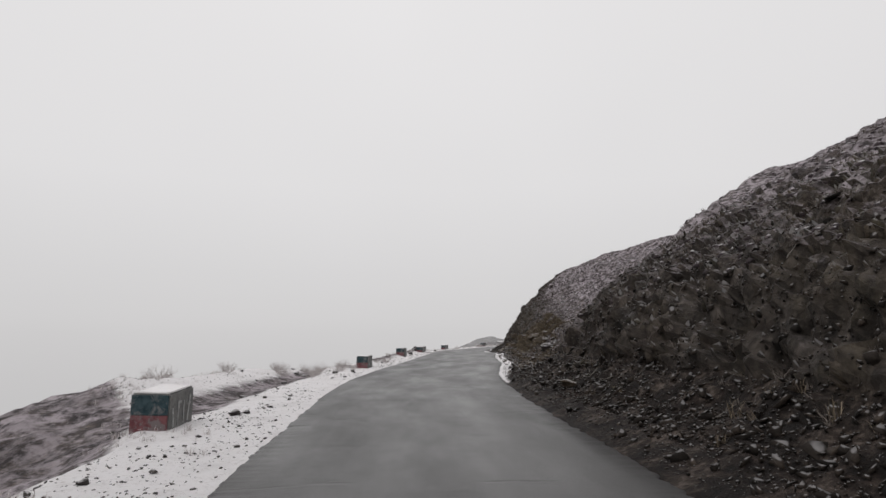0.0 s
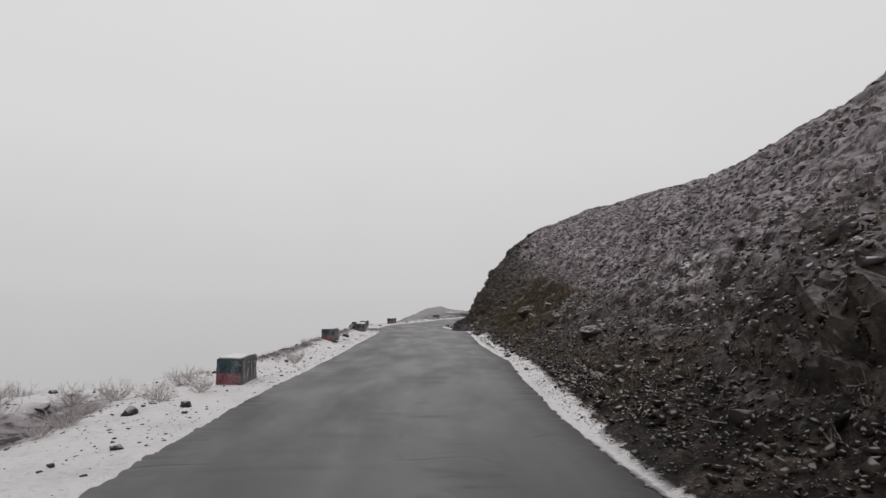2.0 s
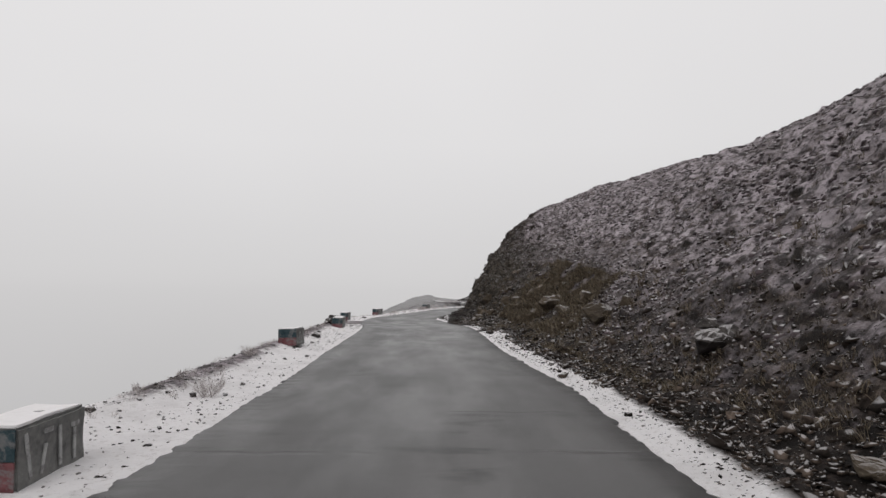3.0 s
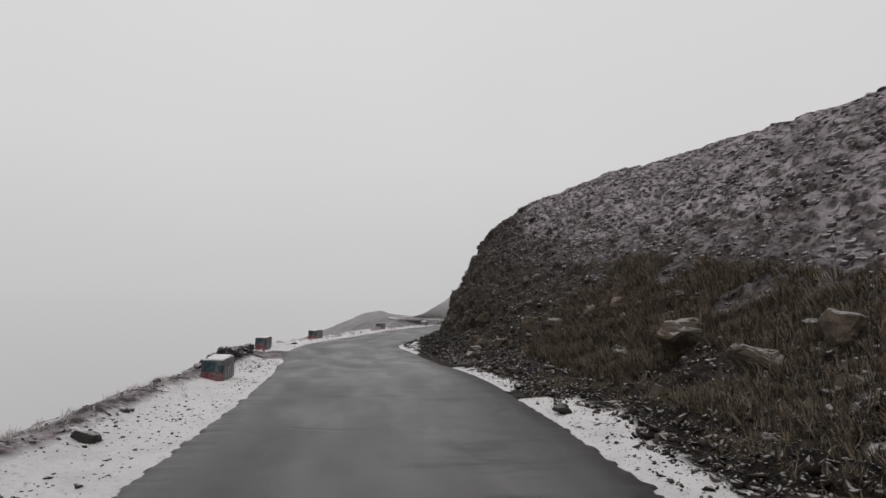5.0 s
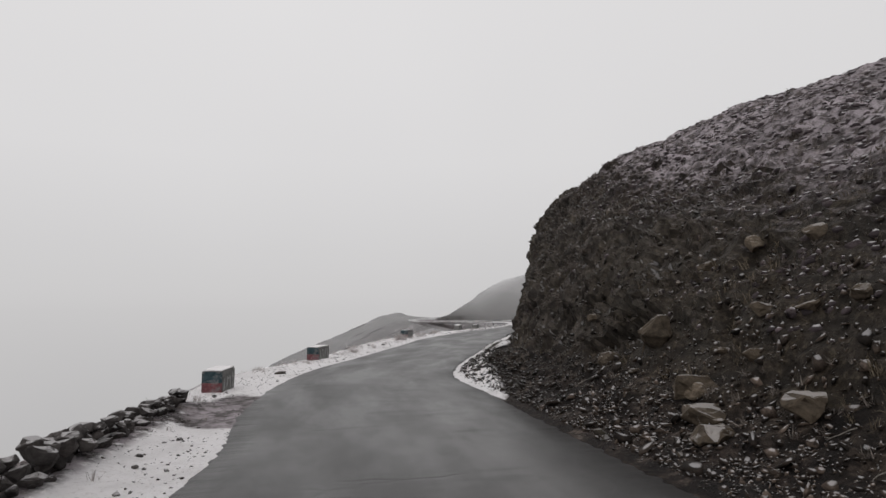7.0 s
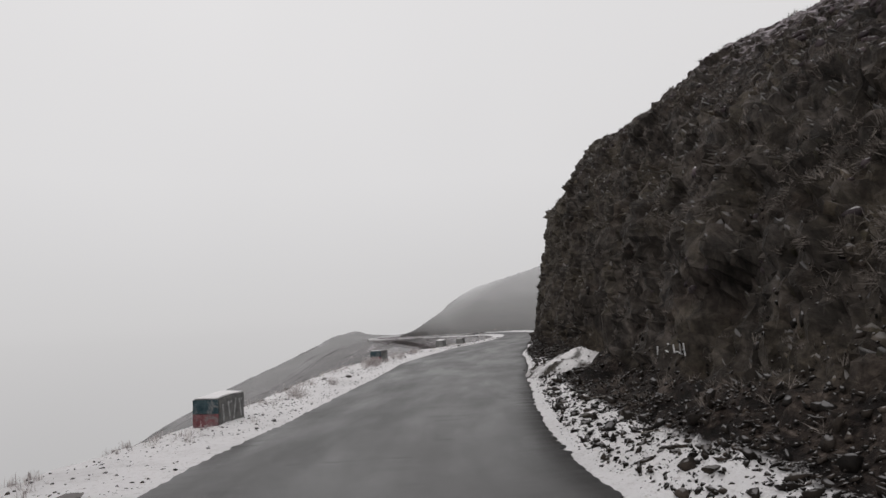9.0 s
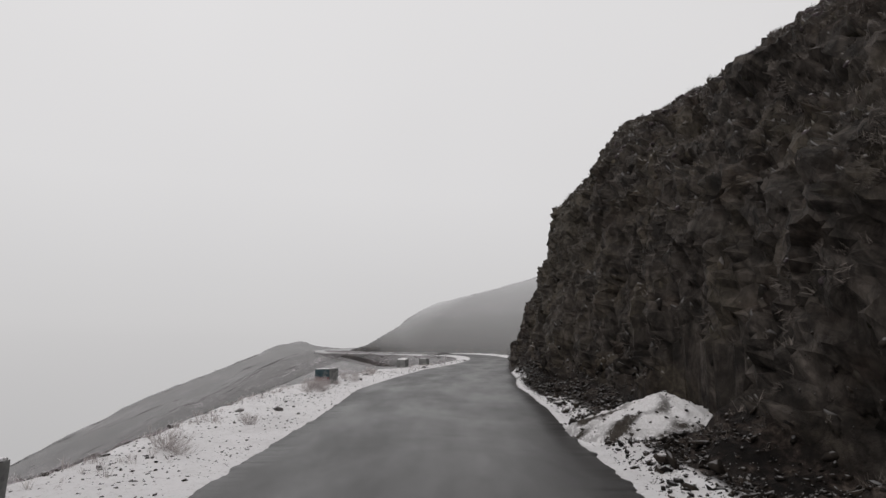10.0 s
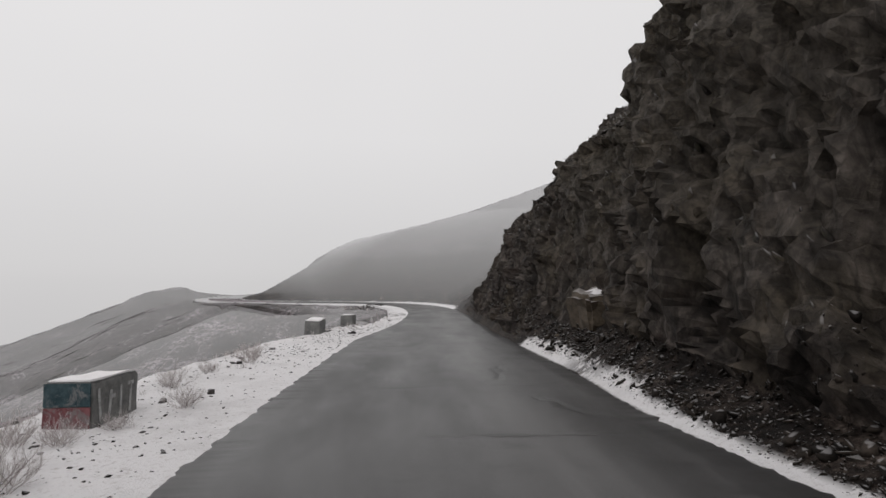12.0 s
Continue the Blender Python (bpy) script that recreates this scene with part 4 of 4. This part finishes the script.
def boulders():
    tan = "pale tan rock sticking out of the bank"
    grey = "grey boulder lying in the rubble"
    for k, (x, y, s, m, lab, sq) in enumerate((
            (6.9, 43.4, 1.5, TANROCK, tan, (1, 0.6, 0.45)), (7.1, 40.2, 0.9, TANROCK, tan, (1, 0.7, 0.6)), (7.3, 44.8, 0.7, TANROCK, tan, (1, 0.7, 0.6)),
            (5.75, 52.7, 0.75, TANROCK, tan, (0.9, 0.7, 0.7)), (5.2, 54.0, 0.7, TANROCK, tan, (1, 0.8, 0.6)), (5.5, 54.7, 0.8, TANROCK, tan, (1, 0.7, 0.8)),
            (4.9, 53.3, 0.9, TANROCK, "flat tan slab resting in dark rubble", (1.1, 0.7, 0.32)), (6.3, 51.0, 0.9, TANROCK, tan, (1, 0.6, 0.7)), (6.2, 57.0, 0.9, TANROCK, tan, (0.8, 0.8, 0.9)),
            (6.6, 49.6, 0.8, TANROCK, tan, (1, 0.8, 0.5)), (5.9, 58.8, 0.6, TANROCK, tan, (1, 0.8, 0.7)),
            (6.2, 30.0, 1.25, WALLSTONE, "grey slab with snow leaning in the rubble", (1.2, 0.6, 0.5)), (6.5, 30.9, 0.7, WALLSTONE, grey, (1, 0.7, 0.5)),
            (4.55, 24.8, 0.45, TANROCK, "small tan stone at the snow edge", (1, 0.8, 0.5)), (4.1, 42.4, 0.42, ROCK, grey, (1, 0.8, 0.5)), (4.7, 45.1, 0.4, ROCK, grey, (1, 0.8, 0.5)),
            (4.8, 47.5, 0.5, ROCK, grey, (1, 0.7, 0.45)), (4.25, 50.6, 0.4, ROCK, grey, (1, 0.8, 0.6)), (4.8, 69.05, 0.26, ROCK, grey, (1, 0.8, 0.6)), (4.6, 67.6, 0.24, ROCK, grey, (1, 0.8, 0.5)),
            (5.7, 70.1, 0.28, ROCK, grey, (1, 0.8, 0.5)), (4.4, 13.2, 0.6, TANROCK, "reddish tan stone in the rubble", (1, 0.8, 0.5)), (5.0, 15.2, 0.5, ROCK, grey, (1, 0.8, 0.5)))):
        boulder(x, y, s, 400 + k, m, lab, sq, 0.26 if m is TANROCK else 0.42 if m is WALLSTONE else 0.22, k * 67 % 360)
    r = random.Random(77)
    for k in range(44):
        p, *_ = slope_point(r.uniform(35, 60), r.uniform(1.6, 4.0))
        boulder(p[0], p[1], r.uniform(0.2, 0.65), 500 + k, TANROCK, "small tan rock half buried in the bank", (1, r.uniform(0.6, 0.9), r.uniform(0.4, 0.8)), 0.42, r.uniform(0, 360), z=float(p[2]))
    boulder(6.5, 11.6, 2.0, 431, ROCK, "tall leaning slab of wet brown rock", (0.5, 1.0, 1.0), 0.45, 20, (0, 25), z=1.4)
    boulder(6.2, 14.2, 1.6, 432, ROCK, "leaning slab of dark layered rock", (0.5, 0.9, 1.0), 0.5, -10, (10, 30), z=1.4)
    for k, (x, y, size, sq) in enumerate(((6.5, 37.3, 1.5, (0.7, 1.1, 0.55)), (6.7, 38.6, 0.9, (0.7, 1.0, 0.6)), (6.6, 41.2, 1.0, (0.7, 1.2, 0.5)), (6.4, 45.2, 0.9, (0.7, 1.1, 0.5)))):
        boulder(x, y, size, 470 + k, TANROCK, "broad tan slab of rock set in the bank", sq, 0.3, 10 * k - 15, (6, -12))
    bm = box(1.15, 1.5, 1.5, -0.75, bevel=0.09, wear=0.16, seed=3)
    ledge = part("boulder", bm, TANROCK)
    crust = rock_mesh(434, 14, (0.95, 1.25, 0.10), 1)
    part("snow_cap", crust, SNOWCAP, ledge, "thin snow on the ledge").location = (0, 0, 0.76)
    ledge.matrix_world = pose(13.75, 90.5, 0.25, 4, -6, -22)
    tagged(ledge, "square tan outcrop with a snowy ledge", "boulder", "boulders along the slope")


boulders()
lone_stone(-2.2, 66.6, 0.5, 931, "dark pointed stone on the snowy verge", "stones on the valley verge", DARKSTONES)


# ---- rough stone parapet between two blocks ----
def stone_parapet(q0, q1, l, rise, seed, label):
    r = random.Random(seed)
    ob = new("stone_parapet")
    x0, y0, z0 = verge_point((q0 + q1) / 2, l)
    ob.matrix_world = Matrix.Translation((x0, y0, z0))
    inv = ob.matrix_world.inverted()
    q = q0
    while q < q1:
        k = 0.0
        top = rise * (0.75 + 0.5 * noise.noise(Vector((q * 0.8, seed, 0))))
        while k < top:
            size = r.uniform(0.22, 0.5)
            x, y, z = verge_point(q + r.uniform(-0.15, 0.15), l + r.uniform(-0.14, 0.14))
            st = new("stone", STONES[r.randrange(6)])
            st.parent = ob
            st.matrix_local = inv @ (Matrix.Translation((x, y, z + k + size * 0.14)) @ Euler((r.uniform(-0.3, 0.3), r.uniform(-0.3, 0.3), r.uniform(0, 6.3))).to_matrix().to_4x4() @ Matrix.Scale(size, 4))
            k += size * 0.34
        q += r.uniform(0.15, 0.26)
    return tagged(ob, label, "stone wall")


stone_parapet(51.4, 55.6, 1.62, 0.42, 2, "ruined stone parapet wall dusted with snow")
stone_parapet(55.8, 60.4, 1.75, 0.32, 3, "low broken end of the stone parapet")
stone_parapet(48.9, 51.3, 1.62, 0.1, 5, "low footing of the ruined stone parapet")


# ---- snowy heap of gravel at the foot of the cliff ----
def heap_material():
    k = Nodes("gravel_with_snow")
    a = k.noise(26.0, 6, 0.75, k.coords(local=True))
    c = k.ramp(a, [(0.3, (0.012, 0.010, 0.009)), (0.7, (0.085, 0.072, 0.06))])
    lie = k.math("ADD", k.attr("snow"), k.math("MULTIPLY", k.math("SUBTRACT", k.noise(7.0, 9, 0.85, k.coords((1, 1, 0.5), True)), 0.5), 1.7))
    c = k.mix(k.rng(lie, 0.42, 0.62), c, k.ramp(a, [(0.35, (0.6, 0.58, 0.58)), (0.65, SNOW)]))
    k.bump(a, 0.04, 0.7)
    return k.done(c, 0.85)


HEAP = heap_material()


def gravel_heap(x, y, seed):
    ob = new("gravel_heap")
    z = drop_to(x, y)
    bm = bmesh.new()
    bmesh.ops.create_grid(bm, x_segments=110, y_segments=110, size=1.65)

    def rise(p):
        d = math.hypot(p.x * 1.0, p.y * 0.85)
        d *= 1 + 0.16 * noise.noise(Vector((p.x * 0.9, p.y * 0.9, 4)))
        h = max(0.0, 1.0 - d / 1.4)
        return h, 0.92 * h**0.95 - 0.10 + 0.12 * h * noise.noise(p * 2.1 + Vector((0, 0, 9))) + 0.05 * noise.noise(p * 5) + 0.045 * noise.noise(p * 12) + 0.03 * noise.noise(p * 24) - 0.9 * max(0.0, d - 1.32)

    snow = []
    for v in bm.verts:
        h, up = rise(v.co)
        v.co.z = up * 0.76
        snow.append(0.52 + 0.14 * min(1.0, h * 1.5) - 0.5 * max(0.0, noise.noise(Vector((v.co.x * 2.4, v.co.y * 2.4, 1)))))
    for f in bm.faces:
        f.smooth = True
    mound = part("mound", bm, HEAP, ob)
    mound.data.attributes.new("snow", "FLOAT", "POINT").data.foreach_set("value", snow)
    r = random.Random(seed)
    for k in range(150):
        a, d = r.uniform(0, 6.3), abs(r.gauss(0.75, 0.4))
        p = Vector((d * math.cos(a), d * math.sin(a), 0))
        st = new("stone", DARKSTONES[k % 5])
        st.parent = ob
        st.matrix_local = Matrix.Translation((p.x, p.y, max(0.0, rise(p)[1] * 0.76))) @ Euler((r.uniform(-0.6, 0.6), r.uniform(-0.6, 0.6), r.uniform(0, 6.3))).to_matrix().to_4x4() @ Matrix.Scale(r.uniform(0.035, 0.13), 4)
    ob.matrix_world = pose(x, y, z - 0.08, 0, 0, 25)
    return tagged(ob, "conical heap of dark gravel half covered with snow", "gravel heap")


gravel_heap(7.87, 74.54, 4)


# ---- dry grass and frosted shrubs ----
def blade_base(seed, blades, height, spread, width, plain=False):
    r = random.Random(seed)
    V, F = [], []
    for _ in range(blades):
        a, lean = r.uniform(0, 6.3), r.uniform(0.1, 1.0) * spread
        h = height * r.uniform(0.5, 1.0)
        o = np.array((r.uniform(-0.06, 0.06), r.uniform(-0.06, 0.06), 0))
        d, s = np.array((math.cos(a), math.sin(a), 0)), np.array((-math.sin(a), math.cos(a), 0)) * width
        k = len(V)
        if plain:
            V += [o - s * 1.2, o + s * 1.2, o + d * lean * h + np.array((0, 0, h * (1.0 - 0.35 * lean)))]
            F.append((k, k + 1, k + 2))
            continue
        V += [o - s, o + s, o + d * lean * 0.45 * h + np.array((0, 0, h * 0.65)) + s * 0.6, o + d * lean * 0.45 * h + np.array((0, 0, h * 0.65)) - s * 0.6, o + d * lean * h + np.array((0, 0, h * (1.0 - 0.35 * lean)))]
        F += [(k, k + 1, k + 2), (k, k + 2, k + 3), (k + 3, k + 2, k + 4)]
    return np.array(V), np.array(F)


def grass():
    r = random.Random(21)
    straw, frosty = [], []
    while len(straw) < 6000:
        q = r.gauss(44, 3.5) if r.random() < 0.6 else r.uniform(-4, 62)
        v = r.uniform(1.8, 4.8) if 36 < q < 62 else r.uniform(0.7, 9)
        if q > 50 and r.random() < 0.75:
            continue
        p, n, i, c = slope_point(q, v)
        keep = GA["tan"][i, c] * 0.9 + 0.03 - 0.5 * GA["rock"][i, c]
        if n[2] < 0.2 or r.random() > keep or noise.noise(Vector((p[0] * 0.5, p[1] * 0.5, p[2] * 0.5))) < -0.1:
            continue
        straw.append((p, turn_to((n[0] * 0.4, n[1] * 0.4, 1), r, wild=0.25), r.uniform(0.5, 1.35)))
    n_foot = 0
    while n_foot < 900:
        q = r.uniform(22, 47)
        v = table(STRIP, q) + 0.4 + abs(r.gauss(0.5, 0.8))
        p, n, i, c = slope_point(q, v)
        if noise.noise(Vector((p[0] * 0.8, p[1] * 0.8, 7))) < -0.05:
            continue
        straw.append((p, turn_to((n[0] * 0.4, n[1] * 0.4, 0.8), r, wild=0.5), r.uniform(0.35, 0.9)))
        n_foot += 1
    pale = []
    for _ in range(900):
        p, n, i, c = slope_point(r.uniform(62, 98), r.uniform(1.6, 5.5))
        if p[2] < 8 and noise.noise(Vector((p[0] * 0.7, p[1] * 0.7, p[2] * 0.9))) > 0.12:
            frosty.append((p, turn_to((n[0] * 0.8, n[1] * 0.8, 0.5), r, wild=0.5), r.uniform(0.5, 1.2)))
    for _ in range(2600):
        q = r.uniform(0, 106)
        l = table(VERGE, q) + r.gauss(-0.1, 0.5)
        if l > 0.6 and noise.noise(Vector((q * 0.5, l * 0.5, 3))) > 0.05:
            x, y, z = verge_point(q, l)
            pale.append((np.array((x, y, z - 0.01)), turn_to((0, 0, 1), r, wild=0.25), r.uniform(0.35, 0.95)))
    for _ in range(2600):
        p, n, i, c = slope_point(r.uniform(63, 80), r.uniform(2.0, 5.0))
        if 1.0 < p[2] < 7 and noise.noise(Vector((p[0] * 0.6, p[1] * 0.6, p[2] * 0.8 + 5))) > 0.22:
            frosty.append((p, turn_to((n[0] * 0.9, n[1] * 0.9, 0.25), r, wild=0.5), r.uniform(0.5, 1.1)))
    while len(frosty) < 10000:
        q = r.uniform(-4, 106)
        v = 1.4 + abs(r.gauss(0, 6.0))
        if v > 22 or (v < 3 and r.random() < 0.5):
            continue
        p, n, i, c = slope_point(q, v)
        if n[2] < 0.25 and r.random() > 0.25:
            continue
        frosty.append((p, turn_to((n[0] * 0.4, n[1] * 0.4, 1), r, wild=0.3), r.uniform(0.4, 1.0)))
    scatter("dry_grass", [blade_base(k, 13, 0.26, 1.0, 0.005) for k in range(5)], straw, STRAW, "dry straw-coloured grass tufts on the bank", "grass")
    scatter("frosted_grass", [blade_base(60 + k, 12, 0.2, 1.3, 0.005) for k in range(5)], pale, FROST, "pale frosted grass on the edge of the verge", "grass")
    scatter("frosted_grass", [blade_base(30 + k, 16, 0.22, 1.2, 0.007, True) for k in range(5)], frosty, TUSSOCK, "frosted grass tussocks on the upper slope", "grass")



def heath():
    """Dark, low clumps of heath with snow lying between them on the upper slope."""
    r = random.Random(31)
    out = []
    while len(out) < 12000:
        q, v = r.uniform(-4, 84), 2.6 + abs(r.gauss(0, 8.0))
        if v > 26:
            continue
        p, n, i, c = slope_point(q, v)
        if r.random() < GA["rock"][i, c] * 0.9 or noise.noise(Vector((p[0] * 0.45, p[1] * 0.45, p[2] * 0.45))) < r.uniform(-0.5, 0.3):
            continue
        size = r.uniform(0.11, 0.31) * (0.8 + 0.035 * v)
        out.append((p - n * size * 0.12, turn_to((n[0], n[1], n[2] + 0.6), r, wild=0.35), size))
    scatter("heath", [arrays(rock_mesh(160 + k, 14, (1.0, 0.85, 0.6))) for k in range(6)], out, CLUMP, "dark clumps of heath dusted with snow", "heath")


grass()
heath()


def shrub_mesh(seed, twigs, height, spread):
    r = random.Random(seed)
    bm = bmesh.new()

    def twig(p, d, length, rad, depth):
        q = p
        ring = None
        for k in range(3):
            d = (d + 0.28 * Vector((r.uniform(-1, 1), r.uniform(-1, 1), r.uniform(-0.5, 0.9)))).normalized()
            side = d.orthogonal().normalized()
            w = rad * (1 - k / 3.4)
            tri = [bm.verts.new(q + w * (Matrix.Rotation(a, 3, d) @ side)) for a in (0, 2.1, 4.2)]
            if ring:
                for m in range(3):
                    bm.faces.new((ring[m], ring[(m + 1) % 3], tri[(m + 1) % 3], tri[m]))
            ring = tri
            if depth and k:
                for _ in range(2):
                    twig(q, (d + Vector((r.uniform(-0.9, 0.9), r.uniform(-0.9, 0.9), r.uniform(-0.1, 0.8)))).normalized(), length * 0.5, rad * 0.6, depth - 1)
            q = q + d * length / 3
        tip = bm.verts.new(q)
        for m in range(3):
            bm.faces.new((ring[m], ring[(m + 1) % 3], tip))

    for _ in range(twigs):
        a = r.uniform(0, 6.3)
        e = r.uniform(0.2, 1.3)
        d = Vector((math.cos(a) * spread * e, math.sin(a) * spread * e, 1)).normalized()
        twig(Vector((r.uniform(-0.1, 0.1), r.uniform(-0.1, 0.1), -0.03)), d, height * r.uniform(0.6, 1.0), 0.006, 2)
    return bm


SHRUBS = [shared("twigs", shrub_mesh(70 + k, 30, 0.5, 1.9), FROST) for k in range(4)]


def shrub(x, y, size, k):
    ob = new("shrub")
    tw = new("branchwork", SHRUBS[k % 4])
    tw.parent = ob
    ob.matrix_world = Matrix.Translation((x, y, drop_to(x, y))) @ Euler((0, 0, k * 1.3)).to_matrix().to_4x4() @ Matrix.Scale(size, 4)
    return tagged(ob, "leafless shrub covered in frost on the verge", "shrub", "frosted shrubs along the verge")


for k, (x, y, s) in enumerate(((-3.4, 23.6, 0.8), (-3.0, 24.5, 0.6), (-3.9, 21.8, 0.8), (-4.3, 24, 0.9), (-5.3, 22.3, 0.9), (-3.9, 21.2, 0.6), (-2.35, 29.8, 0.8), (3.0, 87.2, 0.8), (4.6, 90.2, 0.8),
                               (2.7, 84.9, 0.9), (0.0, 75.6, 0.8), (3.0, 85.8, 0.7), (-4.3, 23, 0.7), (-5.8, 23.1, 1.0), (-6.6, 20, 0.9), (-7.2, 16.5, 1.2), (-6.2, 24.4, 0.9), (1.1, 78, 0.6), (6.3, 93.6, 0.8), (5.2, 91.5, 0.6), (-4.9, 23.7, 0.8), (-2.9, 34.5, 0.6), (3.2, 85.6, 0.9), (3.45, 87.0, 0.7), (3.05, 84.6, 1.0), (4.7, 88.4, 0.7), (6.1, 92.7, 0.7), (0.2, 75.2, 0.5), (-3.6, 25.3, 0.9), (3.9, 87.6, 0.5))):
    shrub(x, y, s, k)


# ---- pale dead branches lying in the rubble ----
def dead_branch(q, v, length, seed):
    r = random.Random(seed)
    p, n, *_ = slope_point(q, v)
    bm = bmesh.new()

    def limb(start, way, size, rad):
        rings, q0, d = [], start, way
        for k in range(6):
            side = d.orthogonal().normalized()
            w = rad * (1 - k / 6.5)
            rings.append([bm.verts.new(q0 + w * (Matrix.Rotation(a * 1.257, 3, d) @ side)) for a in range(5)])
            d = (d + 0.22 * Vector((r.uniform(-1, 1), r.uniform(-1, 1), r.uniform(-0.6, 0.6)))).normalized()
            q0 = q0 + d * size / 5
            if k in (2, 3) and size > length * 0.8:
                limb(q0, (d + Vector((r.uniform(-0.9, 0.9), r.uniform(-0.9, 0.9), 0.3))).normalized(), size * 0.45, w * 0.6)
        for a, b in zip(rings, rings[1:]):
            for m in range(5):
                bm.faces.new((a[m], a[(m + 1) % 5], b[(m + 1) % 5], b[m]))
        bm.faces.new(rings[0][::-1])
        bm.faces.new(rings[-1])

    a = r.uniform(0, 6.3)
    limb(Vector((0, 0, 0.03)), Vector((math.cos(a), math.sin(a), 0.12)).normalized(), length, 0.009)
    ob = part("dead_branch", bm, BARK)
    ob.matrix_world = Matrix.Translation(p.tolist()) @ Vector(n).to_track_quat("Z", "Y").to_matrix().to_4x4()
    return tagged(ob, "pale dead branch lying on dark rubble", "branch", "dead branches in the rubble")


def dead_branches():
    r = random.Random(55)
    for k in range(30):
        q = r.uniform(6, 24) if k < 12 else r.uniform(44, 60) if k < 21 else r.uniform(63, 90)
        dead_branch(q, r.uniform(0.7, 3.0) if q < 62 else r.uniform(0.6, 1.6), r.uniform(0.2, 0.5), 700 + k)


dead_branches()


# ---- weathered painted marks on the cliff ----
def painted_marks():
    ob = new("painted_marks")
    way = Vector((0.731, 0.677, 0)).normalized()
    hit = GROUND_TREE.ray_cast(Vector((3.73, 65.2, 0.50)), way)
    p, n = hit[0], hit[1]
    if n.dot(way) > 0:
        n = -n
    n.z = 0
    n.normalize()
    ob.matrix_world = Matrix.Translation(p) @ n.to_track_quat("Y", "Z").to_matrix().to_4x4()
    for k, (x, z, w, h, turn) in enumerate(((-0.36, 0.03, 0.035, 0.2, 8), (-0.25, -0.03, 0.15, 0.035, -6), (-0.17, 0.06, 0.035, 0.22, -5), (-0.02, -0.02, 0.2, 0.035, 4), (0.1, 0.02, 0.035, 0.14, 12), (0.2, -0.02, 0.12, 0.035, -8), (0.33, -0.01, 0.035, 0.16, -20), (0.3, 0.09, 0.07, 0.03, 0))):
        w, h = (w * 0.6, h) if w < h else (w, h * 0.6)
        bm = box(w, 0.02, h, -h / 2, 0, 0, 0.004)
        bmesh.ops.rotate(bm, verts=bm.verts[:], cent=(0, 0, 0), matrix=Matrix.Rotation(radians(turn), 3, "Y"))
        spot = ob.matrix_world @ Vector((x, 0, z))
        face = GROUND_TREE.ray_cast(spot + n * 1.5, -n)
        out = 0.06 + ((face[0] - spot).dot(n) if face[0] else 0.0)
        bmesh.ops.translate(bm, verts=bm.verts[:], vec=(x, out, z))
        part("painted_stroke", bm, WHITEPAINT, ob)
    return tagged(ob, "rough white painted strokes on dark rock", "painted marks")


painted_marks()
